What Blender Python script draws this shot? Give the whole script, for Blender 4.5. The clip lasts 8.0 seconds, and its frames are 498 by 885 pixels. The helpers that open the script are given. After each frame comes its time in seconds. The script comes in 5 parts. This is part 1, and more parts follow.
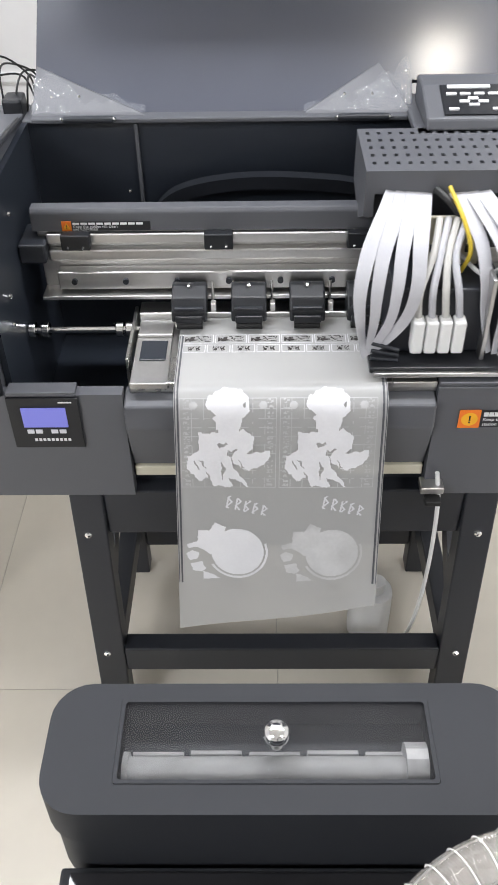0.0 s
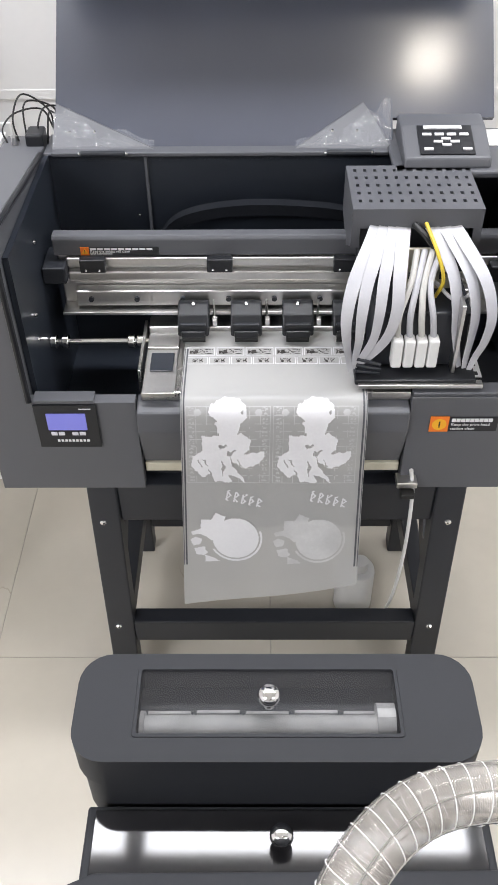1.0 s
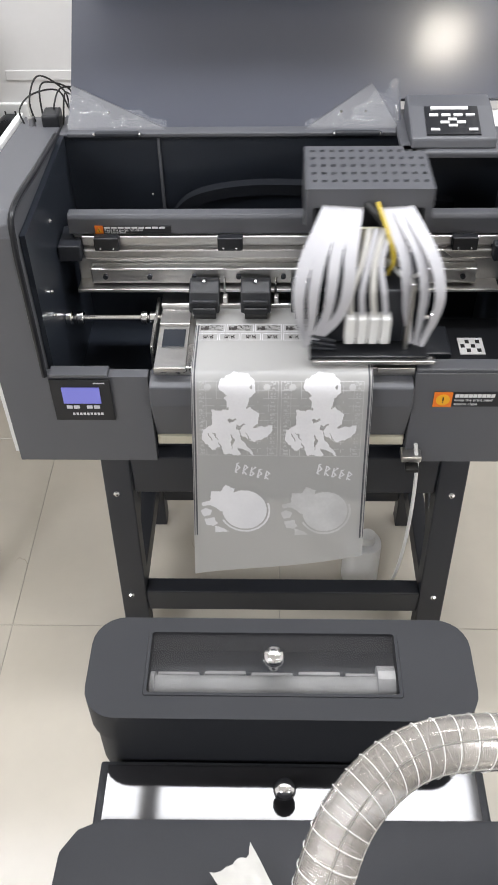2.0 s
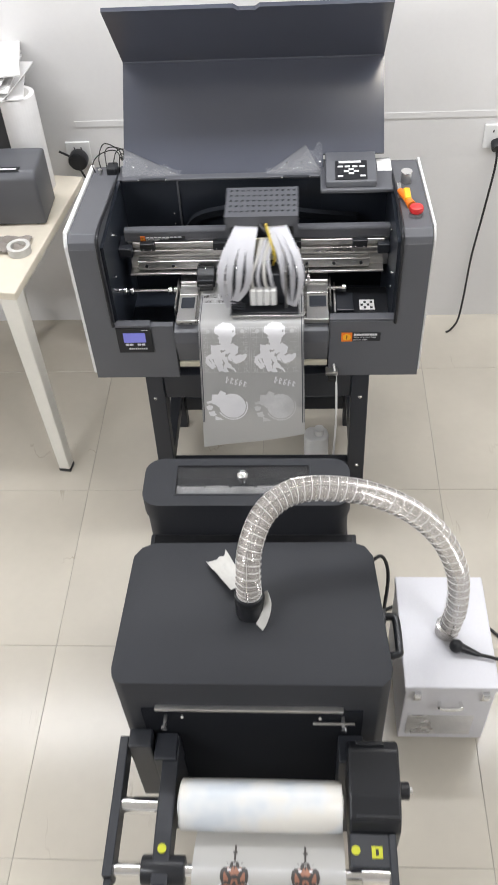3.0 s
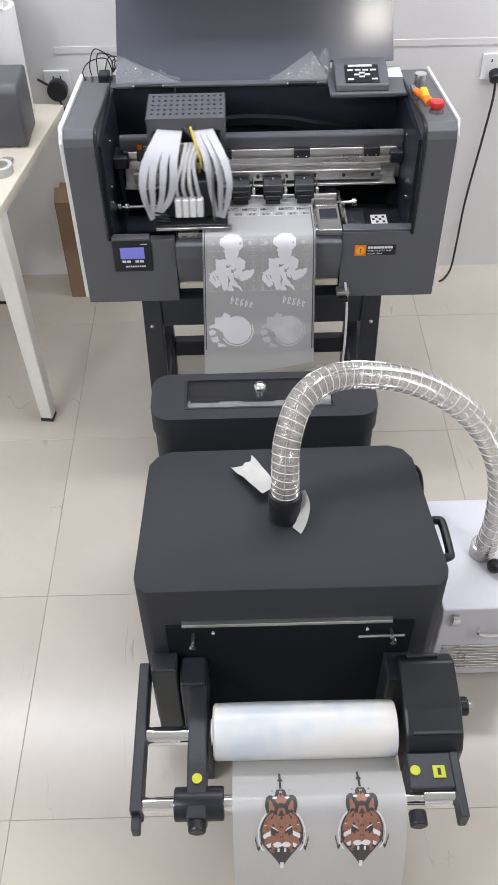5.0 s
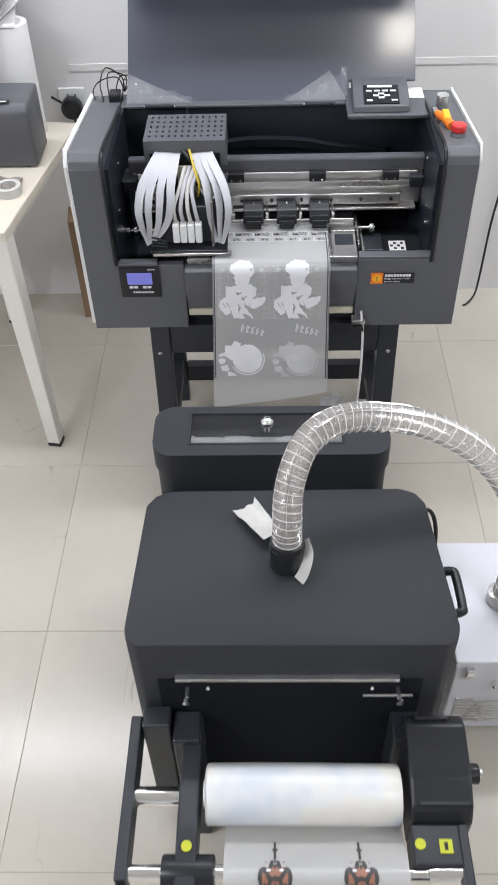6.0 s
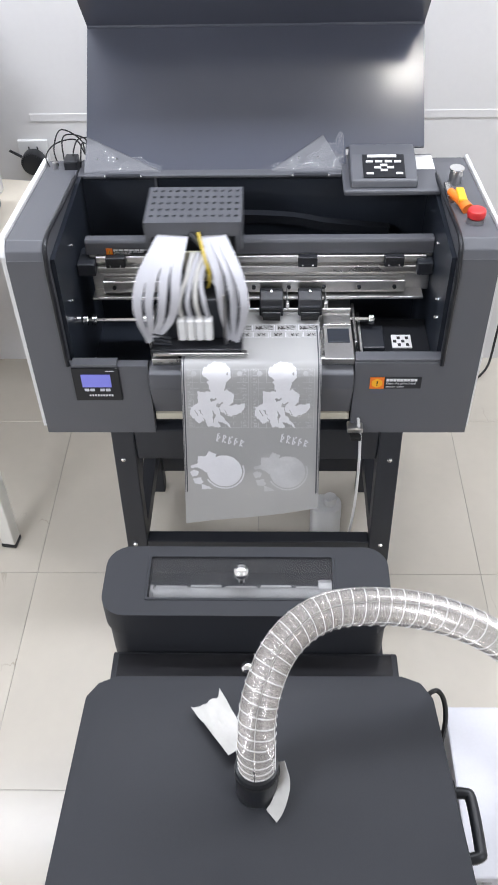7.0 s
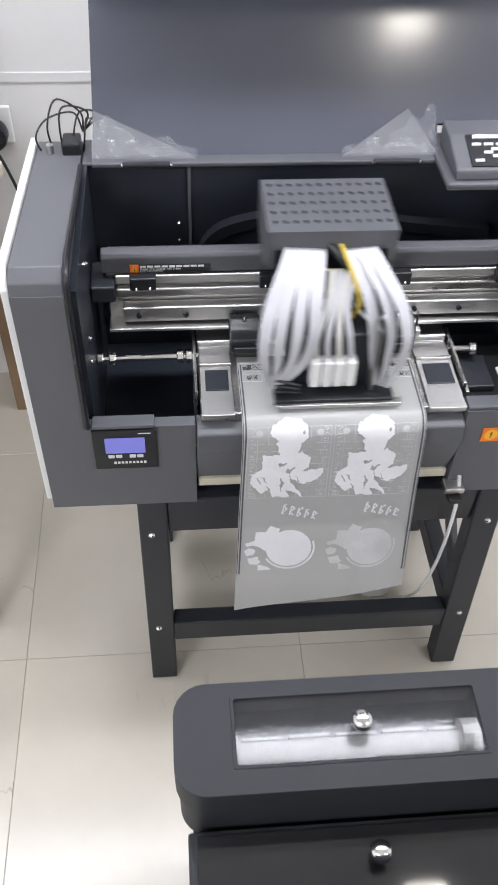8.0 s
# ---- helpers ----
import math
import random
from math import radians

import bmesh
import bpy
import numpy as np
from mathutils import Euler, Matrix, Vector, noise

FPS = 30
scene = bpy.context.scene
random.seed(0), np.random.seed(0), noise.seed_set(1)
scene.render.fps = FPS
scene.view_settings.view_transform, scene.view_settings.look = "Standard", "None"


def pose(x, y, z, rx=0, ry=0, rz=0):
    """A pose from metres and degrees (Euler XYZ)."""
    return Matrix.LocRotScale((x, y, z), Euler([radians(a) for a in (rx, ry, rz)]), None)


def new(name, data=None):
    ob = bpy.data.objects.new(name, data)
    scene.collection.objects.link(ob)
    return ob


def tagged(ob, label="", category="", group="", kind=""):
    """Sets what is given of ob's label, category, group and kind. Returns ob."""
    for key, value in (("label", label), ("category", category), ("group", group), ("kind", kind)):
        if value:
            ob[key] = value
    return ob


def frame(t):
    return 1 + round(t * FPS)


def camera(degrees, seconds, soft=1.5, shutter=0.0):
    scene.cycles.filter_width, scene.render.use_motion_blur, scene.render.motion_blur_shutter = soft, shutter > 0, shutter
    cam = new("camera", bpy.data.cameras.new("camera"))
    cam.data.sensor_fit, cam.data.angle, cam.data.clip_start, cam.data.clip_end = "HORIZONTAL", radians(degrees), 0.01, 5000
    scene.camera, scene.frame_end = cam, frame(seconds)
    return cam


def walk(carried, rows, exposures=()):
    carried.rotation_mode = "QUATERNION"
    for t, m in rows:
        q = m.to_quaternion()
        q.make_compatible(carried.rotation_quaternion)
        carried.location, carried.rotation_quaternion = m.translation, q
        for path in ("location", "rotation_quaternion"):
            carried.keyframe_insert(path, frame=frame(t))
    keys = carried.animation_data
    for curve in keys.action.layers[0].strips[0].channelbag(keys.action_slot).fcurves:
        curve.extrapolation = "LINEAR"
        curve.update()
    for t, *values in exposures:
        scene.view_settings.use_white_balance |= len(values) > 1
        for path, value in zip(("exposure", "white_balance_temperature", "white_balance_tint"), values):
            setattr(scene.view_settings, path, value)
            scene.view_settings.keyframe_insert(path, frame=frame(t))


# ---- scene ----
cam = camera(32.0, 8.0, shutter=0.22)
# seconds, place, tilt from straight down, roll about the view, yaw
PATH = [
    (0, -0.0320, -0.9517, 1.4810, 48.956, -1.023, 1.071),
    (0.5, -0.0305, -1.0256, 1.5889, 47.635, -0.828, 0.944),
    (1, -0.0329, -1.0460, 1.6350, 46.843, -0.582, 0.656),
    (2.3, -0.0101, -1.1330, 1.6781, 44.200, -1.369, 2.513),
    (2.5, 0.0078, -1.2766, 1.8603, 42.027, -1.546, 2.789),
    (3, 0.130, -1.870, 2.309, 42.44, -4.0, 5.0),
    (3.5, 0.138, -2.019, 2.356, 42.69, -4.0, 5.0),
    (4, 0.0151, -1.8579, 2.0730, 42.483, -2.224, 1.918),
    (4.5, -0.0633, -1.9086, 1.9763, 43.469, -0.843, -0.524),
    (4.7, -0.0620, -1.9579, 1.9860, 43.955, -0.978, -0.628),
    (5.8, -0.0413, -1.9216, 1.9826, 44.654, -1.566, 0.878),
    (6, -0.0100, -1.8474, 1.9639, 44.921, -1.875, 2.001),
    (6.5, 0.0580, -1.5939, 1.9307, 44.930, -2.371, 3.399),
    (7, 0.0438, -1.4121, 1.9136, 45.301, -1.617, 2.362),
    (7.5, -0.1261, -1.2284, 1.9014, 44.789, 0.865, -2.096),
    (8, -0.2429, -0.9413, 1.7382, 42.250, 2.565, -6.304),
]
EXPO = [(0.0, 0.38, 6500, 10), (0.5, 0.41, 6530, 11), (1.0, 0.34, 6550, 11), (2.5, 0.26, 6620, 10), (3.0, 0.12, 6600, 10), (3.3, -0.14, 6500, 10), (3.6, -0.12, 6450, 10), (4.0, 0.08, 6400, 12), (4.5, 0.05, 6350, 13),
        (6.0, 0.06, 6300, 11), (6.5, 0.15, 6180, 12), (7.0, 0.29, 6200, 12), (7.5, 0.08, 6300, 11), (8.0, 0.32, 6350, 12)]
walk(cam, [(r[0], pose(r[1], r[2], r[3], 0, 0, r[6]) @ pose(0, 0, 0, r[4]) @ pose(0, 0, 0, 0, 0, r[5])) for r in PATH], EXPO)

# ---- light ----
world = bpy.data.worlds.new("world")
scene.world = world
world.use_nodes = True
world.node_tree.nodes["Background"].inputs[0].default_value = (0.9, 0.95, 1.0, 1)
world.node_tree.nodes["Background"].inputs[1].default_value = 0.05
# x, y, length and width of each ceiling light
TUBES = [(-1.13, 0.36, 1.2, 0.20), (0.15, 0.36, 1.2, 0.20), (1.43, 0.36, 1.2, 0.20), (-1.9, -2.2, 1.2, 0.6), (1.9, -2.2, 1.2, 0.6), (0.57, -0.14, 0.15, 0.15)]
CEIL = 2.75
for x, y, lx, ly in TUBES:
    data = bpy.data.lights.new("tube_light", "AREA")
    data.shape, data.size, data.size_y, data.energy, data.color = "RECTANGLE", lx, ly, (17 if y > 0 else 52 if x < 0 else 30) if lx > 1 else 2.2, (0.90, 0.93, 1.0) if lx > 1 else (1.0, 0.94, 0.82)
    lamp = new("tube_light", data)
    lamp.matrix_world = pose(x, y, CEIL - 0.085)


# ---- materials ----
def material(name, color, rough=0.5, metal=0.0, grain=0.0, scale=40.0, bump=0.0, stain=0.0, stain_scale=3.0, coat=0.0, spec=0.5):
    """A surface with fine grain, broad stains, and relief."""
    m = bpy.data.materials.new(name)
    m.use_nodes = True
    nt = m.node_tree
    n, l = nt.nodes, nt.links
    b = n["Principled BSDF"]
    b.inputs["Roughness"].default_value, b.inputs["Metallic"].default_value = rough, metal
    b.inputs["Coat Weight"].default_value = coat
    b.inputs["Specular IOR Level"].default_value = spec
    c = (*color, 1)
    b.inputs["Base Color"].default_value = c
    tc = n.new("ShaderNodeTexCoord")
    fine = n.new("ShaderNodeTexNoise")
    fine.inputs["Scale"].default_value, fine.inputs["Detail"].default_value = scale, 4
    l.new(tc.outputs["Object"], fine.inputs["Vector"])
    broad = n.new("ShaderNodeTexNoise")
    broad.inputs["Scale"].default_value, broad.inputs["Detail"].default_value = stain_scale, 5
    l.new(tc.outputs["Object"], broad.inputs["Vector"])
    if grain or stain:
        mix = n.new("ShaderNodeMix")
        mix.data_type = "RGBA"
        mix.inputs["A"].default_value = tuple(v * (1 - grain) for v in color) + (1,)
        mix.inputs["B"].default_value = tuple(min(1, v * (1 + grain)) for v in color) + (1,)
        l.new(fine.outputs["Fac"], mix.inputs["Factor"])
        mix2 = n.new("ShaderNodeMix")
        mix2.data_type, mix2.blend_type = "RGBA", "MULTIPLY"
        ramp = n.new("ShaderNodeMapRange")
        ramp.inputs["From Min"].default_value, ramp.inputs["From Max"].default_value = 0.35, 0.65
        ramp.inputs["To Min"].default_value, ramp.inputs["To Max"].default_value = 1 - stain, 1.0
        l.new(broad.outputs["Fac"], ramp.inputs["Value"])
        mix2.inputs["Factor"].default_value = 1
        l.new(mix.outputs["Result"], mix2.inputs["A"])
        l.new(ramp.outputs["Result"], mix2.inputs["B"])
        l.new(mix2.outputs["Result"], b.inputs["Base Color"])
        rr = n.new("ShaderNodeMapRange")
        rr.inputs["To Min"].default_value, rr.inputs["To Max"].default_value = max(0.02, rough * 0.85), min(1, rough * 1.15)
        l.new(broad.outputs["Fac"], rr.inputs["Value"])
        l.new(rr.outputs["Result"], b.inputs["Roughness"])
    if bump:
        bp = n.new("ShaderNodeBump")
        bp.inputs["Strength"].default_value, bp.inputs["Distance"].default_value = bump, 0.001
        l.new(fine.outputs["Fac"], bp.inputs["Height"])
        l.new(bp.outputs["Normal"], b.inputs["Normal"])
    return m


def glow(name, color, strength):
    m = bpy.data.materials.new(name)
    m.use_nodes = True
    b = m.node_tree.nodes["Principled BSDF"]
    b.inputs["Base Color"].default_value = (*color, 1)
    b.inputs["Emission Color"].default_value = (*color, 1)
    b.inputs["Emission Strength"].default_value = strength
    return m


def clear(name, color, rough, alpha):
    """A thin clear sheet: mostly see-through, with gloss."""
    m = bpy.data.materials.new(name)
    m.use_nodes = True
    b = m.node_tree.nodes["Principled BSDF"]
    b.inputs["Base Color"].default_value = (*color, 1)
    b.inputs["Roughness"].default_value = rough
    b.inputs["Alpha"].default_value = alpha
    return m


M_GREY = material("grey_powder_coat", (0.098, 0.101, 0.112), 0.46, 0, 0.06, 900, 0.06, 0.06, 4)
M_LID = material("grey_gloss_coat", (0.070, 0.077, 0.102), 0.24, 0, 0.05, 600, 0.02, 0.08, 3, 0.6)
M_LID.node_tree.nodes["Principled BSDF"].inputs["Coat Roughness"].default_value = 0.13
M_CHAR = material("charcoal_powder_coat", (0.033, 0.0348, 0.040), 0.56, 0, 0.12, 1100, 0.12, 0.1, 4, 0, 0.24)
M_BLACK = material("black_coat", (0.021, 0.0235, 0.030), 0.42, 0, 0.1, 500, 0.05, 0.15, 5)
M_INNER = material("black_inner_sheet", (0.024, 0.029, 0.039), 0.30, 0, 0.1, 300, 0.03, 0.2, 4)
M_PLASTIC = material("black_plastic", (0.018, 0.019, 0.022), 0.32, 0, 0.1, 400, 0.04, 0.1, 8, 0, 0.35)
M_STEEL = material("brushed_steel", (0.62, 0.61, 0.60), 0.28, 1.0, 0.08, 200, 0.05, 0.15, 6)
M_ALU = material("aluminium_rail", (0.72, 0.71, 0.70), 0.35, 1.0, 0.06, 160, 0.04, 0.12, 7)
M_CHROME = material("chrome", (0.85, 0.85, 0.85), 0.08, 1.0)
M_WHITE = material("white_plastic", (0.8, 0.8, 0.79), 0.4, 0, 0.03, 80, 0.02, 0.06, 6)
M_RIBBON = material("white_ribbon_cable", (0.49, 0.49, 0.52), 0.42, 0, 0.06, 300, 0.1, 0.05, 12)
M_YELLOW = material("yellow_cable", (0.58, 0.43, 0.04), 0.45, 0, 0.05, 100)
M_ORANGE = material("orange_label", (0.85, 0.20, 0.02), 0.45, 0, 0.05, 100)
M_AMBER = material("amber_print", (0.90, 0.45, 0.02), 0.45, 0, 0.05, 100)
M_RED = material("red_plastic", (0.62, 0.03, 0.03), 0.35, 0, 0.05, 100)
M_LIME = material("yellow_sticker", (0.48, 0.50, 0.02), 0.45, 0, 0.05, 100)
M_SCREEN = glow("blue_screen", (0.13, 0.135, 0.42), 0.55)
M_DOT = material("white_print", (0.75, 0.75, 0.76), 0.5, 0, 0.04, 60)
# near black: the cable chain's own colour, and painted shade at the dryer outlet
M_DEEP = material("matt_black_chain_and_shade", (0.011, 0.0125, 0.016), 0.9, 0, 0.1, 300, 0.05, 0.1, 6, 0, 0.1)
M_CABLE = material("black_cable", (0.012, 0.012, 0.012), 0.5, 0, 0.1, 200)
M_CREAM = material("cream_bar", (0.62, 0.58, 0.46), 0.55, 0, 0.05, 60, 0.02, 0.08, 6)
M_WALL = material("white_wall_paint", (0.72, 0.71, 0.70), 0.75, 0, 0.02, 60, 0.15, 0.05, 1.2)
M_CEIL = material("white_ceiling", (0.78, 0.78, 0.77), 0.85, 0, 0.02, 40, 0.1, 0.04, 1)
M_TABLE = material("cream_laminate", (0.70, 0.64, 0.53), 0.45, 0, 0.05, 30, 0.03, 0.08, 3)
M_TLEG = material("white_metal_leg", (0.74, 0.72, 0.66), 0.4, 0, 0.03, 60, 0.02, 0.05, 5)
M_CARD = material("cardboard", (0.26, 0.17, 0.10), 0.85, 0, 0.1, 120, 0.1, 0.12, 5)
M_BOX = material("white_box_paint", (0.70, 0.70, 0.74), 0.42, 0, 0.03, 200, 0.05, 0.05, 4)
M_GLASS = clear("clear_acrylic", (0.09, 0.09, 0.095), 0.05, 0.22)
M_ACRYL = material("dark_acrylic", (0.02, 0.02, 0.022), 0.06, 0, 0.1, 60)
M_WRAP = clear("clear_wrap", (0.50, 0.51, 0.54), 0.06, 0.14)
M_POWDER = material("white_powder", (0.62, 0.62, 0.62), 0.9, 0, 0.1, 80, 0.4, 0.25, 20)
M_INKW = material("white_ink", (0.76, 0.76, 0.78), 0.55, 0, 0.03, 200, 0.05, 0.05, 15)
M_INKF = material("faint_white_ink", (0.60, 0.60, 0.60), 0.5, 0, 0.05, 200, 0.05, 0.15, 15)
M_INKB = material("black_ink", (0.055, 0.050, 0.048), 0.45, 0, 0.3, 200)
M_INKR = material("russet_ink", (0.31, 0.145, 0.095), 0.45, 0, 0.35, 120)
M_PAPER = material("white_paper", (0.72, 0.71, 0.70), 0.8, 0, 0.03, 60, 0.05, 0.06, 6)
M_TAPE = material("paper_tape", (0.58, 0.57, 0.54), 0.75, 0, 0.05, 120, 0.3, 0.12, 20)
M_CLOTH = material("grey_beige_cloth", (0.30, 0.27, 0.24), 0.9, 0, 0.1, 200, 0.3, 0.15, 12)
M_PURPLE = clear("violet_bottle", (0.25, 0.20, 0.42), 0.1, 0.75)


def film_material(name, color, alpha, rough=0.32, passing=0.3, gloss=0.5):
    m = bpy.data.materials.new(name)
    m.use_nodes = True
    nt = m.node_tree
    n, l = nt.nodes, nt.links
    b = n["Principled BSDF"]
    b.inputs["Base Color"].default_value = (*color, 1)
    b.inputs["Roughness"].default_value, b.inputs["Specular IOR Level"].default_value = rough, gloss
    tr = n.new("ShaderNodeBsdfTranslucent")
    tr.inputs["Color"].default_value = (*color, 1)
    cl = n.new("ShaderNodeBsdfTransparent")
    m1, m2 = n.new("ShaderNodeMixShader"), n.new("ShaderNodeMixShader")
    m1.inputs[0].default_value, m2.inputs[0].default_value = passing, alpha
    l.new(b.outputs[0], m1.inputs[1])
    l.new(tr.outputs[0], m1.inputs[2])
    l.new(cl.outputs[0], m2.inputs[1])
    l.new(m1.outputs[0], m2.inputs[2])
    l.new(m2.outputs[0], n["Material Output"].inputs["Surface"])
    tc, noi, bp = n.new("ShaderNodeTexCoord"), n.new("ShaderNodeTexNoise"), n.new("ShaderNodeBump")
    noi.inputs["Scale"].default_value = 9
    bp.inputs["Strength"].default_value, bp.inputs["Distance"].default_value = 0.25, 0.004
    l.new(tc.outputs["Object"], noi.inputs["Vector"])
    l.new(noi.outputs["Fac"], bp.inputs["Height"])
    l.new(bp.outputs["Normal"], b.inputs["Normal"])
    return m


M_FILM = film_material("frosted_film", (0.64, 0.64, 0.63), 0.78, 0.26)
M_DUCT = film_material("clear_duct", (0.78, 0.75, 0.72), 0.60, 0.20, 0.15, 1.0)
M_DUCT.node_tree.nodes["Principled BSDF"].inputs["Metallic"].default_value = 0.75
M_ROLL = material("rolled_film", (0.60, 0.61, 0.62), 0.32, 0, 0.05, 30, 0.03, 0.0, 12)
n, l = M_ROLL.node_tree.nodes, M_ROLL.node_tree.links
patch, hue = n.new("ShaderNodeTexNoise"), n.new("ShaderNodeValToRGB")
patch.inputs["Scale"].default_value, patch.inputs["Detail"].default_value = 11, 2
hue.color_ramp.elements[0].position, hue.color_ramp.elements[0].color = 0.36, (0.56, 0.60, 0.64, 1)
hue.color_ramp.elements[1].position, hue.color_ramp.elements[1].color = 0.62, (0.70, 0.68, 0.63, 1)
hue.color_ramp.elements.new(0.5).color = (0.66, 0.67, 0.67, 1)
l.new(n["Texture Coordinate"].outputs["Object"], patch.inputs["Vector"])
l.new(patch.outputs["Fac"], hue.inputs["Fac"])
l.new(hue.outputs["Color"], n["Principled BSDF"].inputs["Base Color"])


def tile_material():
    m = material("cream_polished_tile", (0.55, 0.51, 0.435), 0.20, 0, 0.03, 30, 0.0, 0.10, 2.5, 0, 0.38)
    nt = m.node_tree
    n, l = nt.nodes, nt.links
    b = n["Principled BSDF"]
    tc = n.new("ShaderNodeTexCoord")
    rnd = n.new("ShaderNodeObjectInfo")
    shift = n.new("ShaderNodeVectorMath")
    shift.operation = "ADD"
    l.new(tc.outputs["Object"], shift.inputs[0])
    scl = n.new("ShaderNodeMath")
    scl.operation = "MULTIPLY"
    scl.inputs[1].default_value = 37
    l.new(rnd.outputs["Random"], scl.inputs[0])
    l.new(scl.outputs[0], shift.inputs[1])
    warp = n.new("ShaderNodeTexNoise")
    warp.inputs["Scale"].default_value, warp.inputs["Detail"].default_value = 2.2, 6
    warp.inputs["Distortion"].default_value = 0.6
    stretch = n.new("ShaderNodeMapping")
    stretch.inputs["Scale"].default_value, stretch.inputs["Rotation"].default_value = (2.6, 0.55, 1), (0, 0, 0.35)
    l.new(shift.outputs[0], stretch.inputs["Vector"])
    l.new(stretch.outputs[0], warp.inputs["Vector"])
    ramp = n.new("ShaderNodeValToRGB")
    ramp.color_ramp.elements[0].position, ramp.color_ramp.elements[0].color = 0.466, (1, 1, 1, 1)
    ramp.color_ramp.elements[1].position, ramp.color_ramp.elements[1].color = 0.474, (1, 1, 1, 1)
    mid = ramp.color_ramp.elements.new(0.47)
    mid.color = (0.52, 0.46, 0.40, 1)
    l.new(warp.outputs["Fac"], ramp.inputs["Fac"])
    old = b.inputs["Base Color"].links[0].from_socket
    mul = n.new("ShaderNodeMix")
    mul.data_type, mul.blend_type = "RGBA", "MULTIPLY"
    where, mask = n.new("ShaderNodeTexNoise"), n.new("ShaderNodeMapRange")
    where.inputs["Scale"].default_value = 3.4
    mask.inputs["From Min"].default_value, mask.inputs["From Max"].default_value, mask.inputs["To Max"].default_value = 0.58, 0.66, 0.8
    l.new(shift.outputs[0], where.inputs["Vector"])
    l.new(where.outputs["Fac"], mask.inputs["Value"])
    l.new(mask.outputs["Result"], mul.inputs["Factor"])
    l.new(old, mul.inputs["A"])
    l.new(ramp.outputs["Color"], mul.inputs["B"])
    l.new(mul.outputs["Result"], b.inputs["Base Color"])
    return m


M_TILE = tile_material()
M_GROUT = material("grout", (0.42, 0.40, 0.36), 0.8, 0, 0.1, 200, 0.2, 0.2, 10)


# ---- building helpers ----
def thing(name, loc, label, category, group="", kind="", shift=(0, 0, 0)):
    """An Empty that carries its parts; they are drawn at loc and set off by the shift."""
    ob = new(name)
    ob.location = Vector(loc) + Vector(shift)
    ob.empty_display_size = 0.05
    tagged(ob, label, category, group, kind)
    ob["base"] = loc
    return ob


def root(ob):
    while ob.parent:
        ob = ob.parent
    return ob


def part(name, bm, mat, parent=None, label="", smooth=False):
    """Links a mesh made in world metres as one object under its thing."""
    if parent:
        bmesh.ops.translate(bm, verts=bm.verts, vec=-Vector(root(parent)["base"]))
    bmesh.ops.recalc_face_normals(bm, faces=bm.faces)
    me = bpy.data.meshes.new(name)
    bm.to_mesh(me)
    bm.free()
    if smooth:
        me.polygons.foreach_set("use_smooth", [True] * len(me.polygons))
        me.set_sharp_from_angle(angle=radians(40))
    me.materials.append(mat)
    ob = new(name, me)
    ob.parent = parent
    if label:
        ob["label"] = label
    return ob


def box(x0, x1, y0, y1, z0, z1, bevel=0.0, seg=2, bm=None):
    own = bmesh.new()
    bmesh.ops.create_cube(own, size=1)
    bmesh.ops.scale(own, verts=own.verts, vec=(abs(x1 - x0), abs(y1 - y0), abs(z1 - z0)))
    bmesh.ops.translate(own, verts=own.verts, vec=((x0 + x1) / 2, (y0 + y1) / 2, (z0 + z1) / 2))
    if bevel:
        bmesh.ops.bevel(own, geom=own.edges, offset=bevel, segments=seg, affect="EDGES", profile=0.5)
    return join(bm, own)


def join(bm, own):
    if bm is None:
        return own
    me = bpy.data.meshes.new("tmp")
    own.to_mesh(me)
    own.free()
    bm.from_mesh(me)
    bpy.data.meshes.remove(me)
    return bm


def prism(profile, a, b, axis="x", bevel=0.0, bm=None, seg=2):
    """A closed outline pushed along an axis: (y, z) for x, (x, z) for y, (x, y) for z."""
    own = bmesh.new()

    def at(p, d):
        return {"x": (d, p[0], p[1]), "y": (p[0], d, p[1]), "z": (p[0], p[1], d)}[axis]
    lo = [own.verts.new(at(p, a)) for p in profile]
    hi = [own.verts.new(at(p, b)) for p in profile]
    n = len(profile)
    own.faces.new(lo)
    own.faces.new(hi[::-1])
    for i in range(n):
        own.faces.new((lo[i], lo[(i + 1) % n], hi[(i + 1) % n], hi[i]))
    bmesh.ops.recalc_face_normals(own, faces=own.faces)
    if bevel:
        bmesh.ops.bevel(own, geom=own.edges, offset=bevel, segments=seg, affect="EDGES", profile=0.5)
    return join(bm, own)


def rod(p, q, r, seg=20, bm=None, r2=None, bevel=0.0):
    own = bmesh.new()
    p, q = Vector(p), Vector(q)
    d = q - p
    bmesh.ops.create_cone(own, cap_ends=True, segments=seg, radius1=r, radius2=r if r2 is None else r2, depth=d.length)
    if bevel:
        rim = [e for e in own.edges if all(abs(abs(v.co.z) - d.length / 2) < 1e-6 for v in e.verts)]
        bmesh.ops.bevel(own, geom=rim, offset=bevel, segments=2, affect="EDGES", profile=0.5)
    bmesh.ops.transform(own, matrix=Matrix.Translation((p + q) / 2) @ d.to_track_quat("Z", "Y").to_matrix().to_4x4(), verts=own.verts)
    return join(bm, own)


def ball(c, r, seg=20, squash=1.0, bm=None):
    own = bmesh.new()
    bmesh.ops.create_uvsphere(own, u_segments=seg, v_segments=seg // 2, radius=r)
    bmesh.ops.scale(own, verts=own.verts, vec=(1, 1, squash))
    bmesh.ops.translate(own, verts=own.verts, vec=c)
    return join(bm, own)


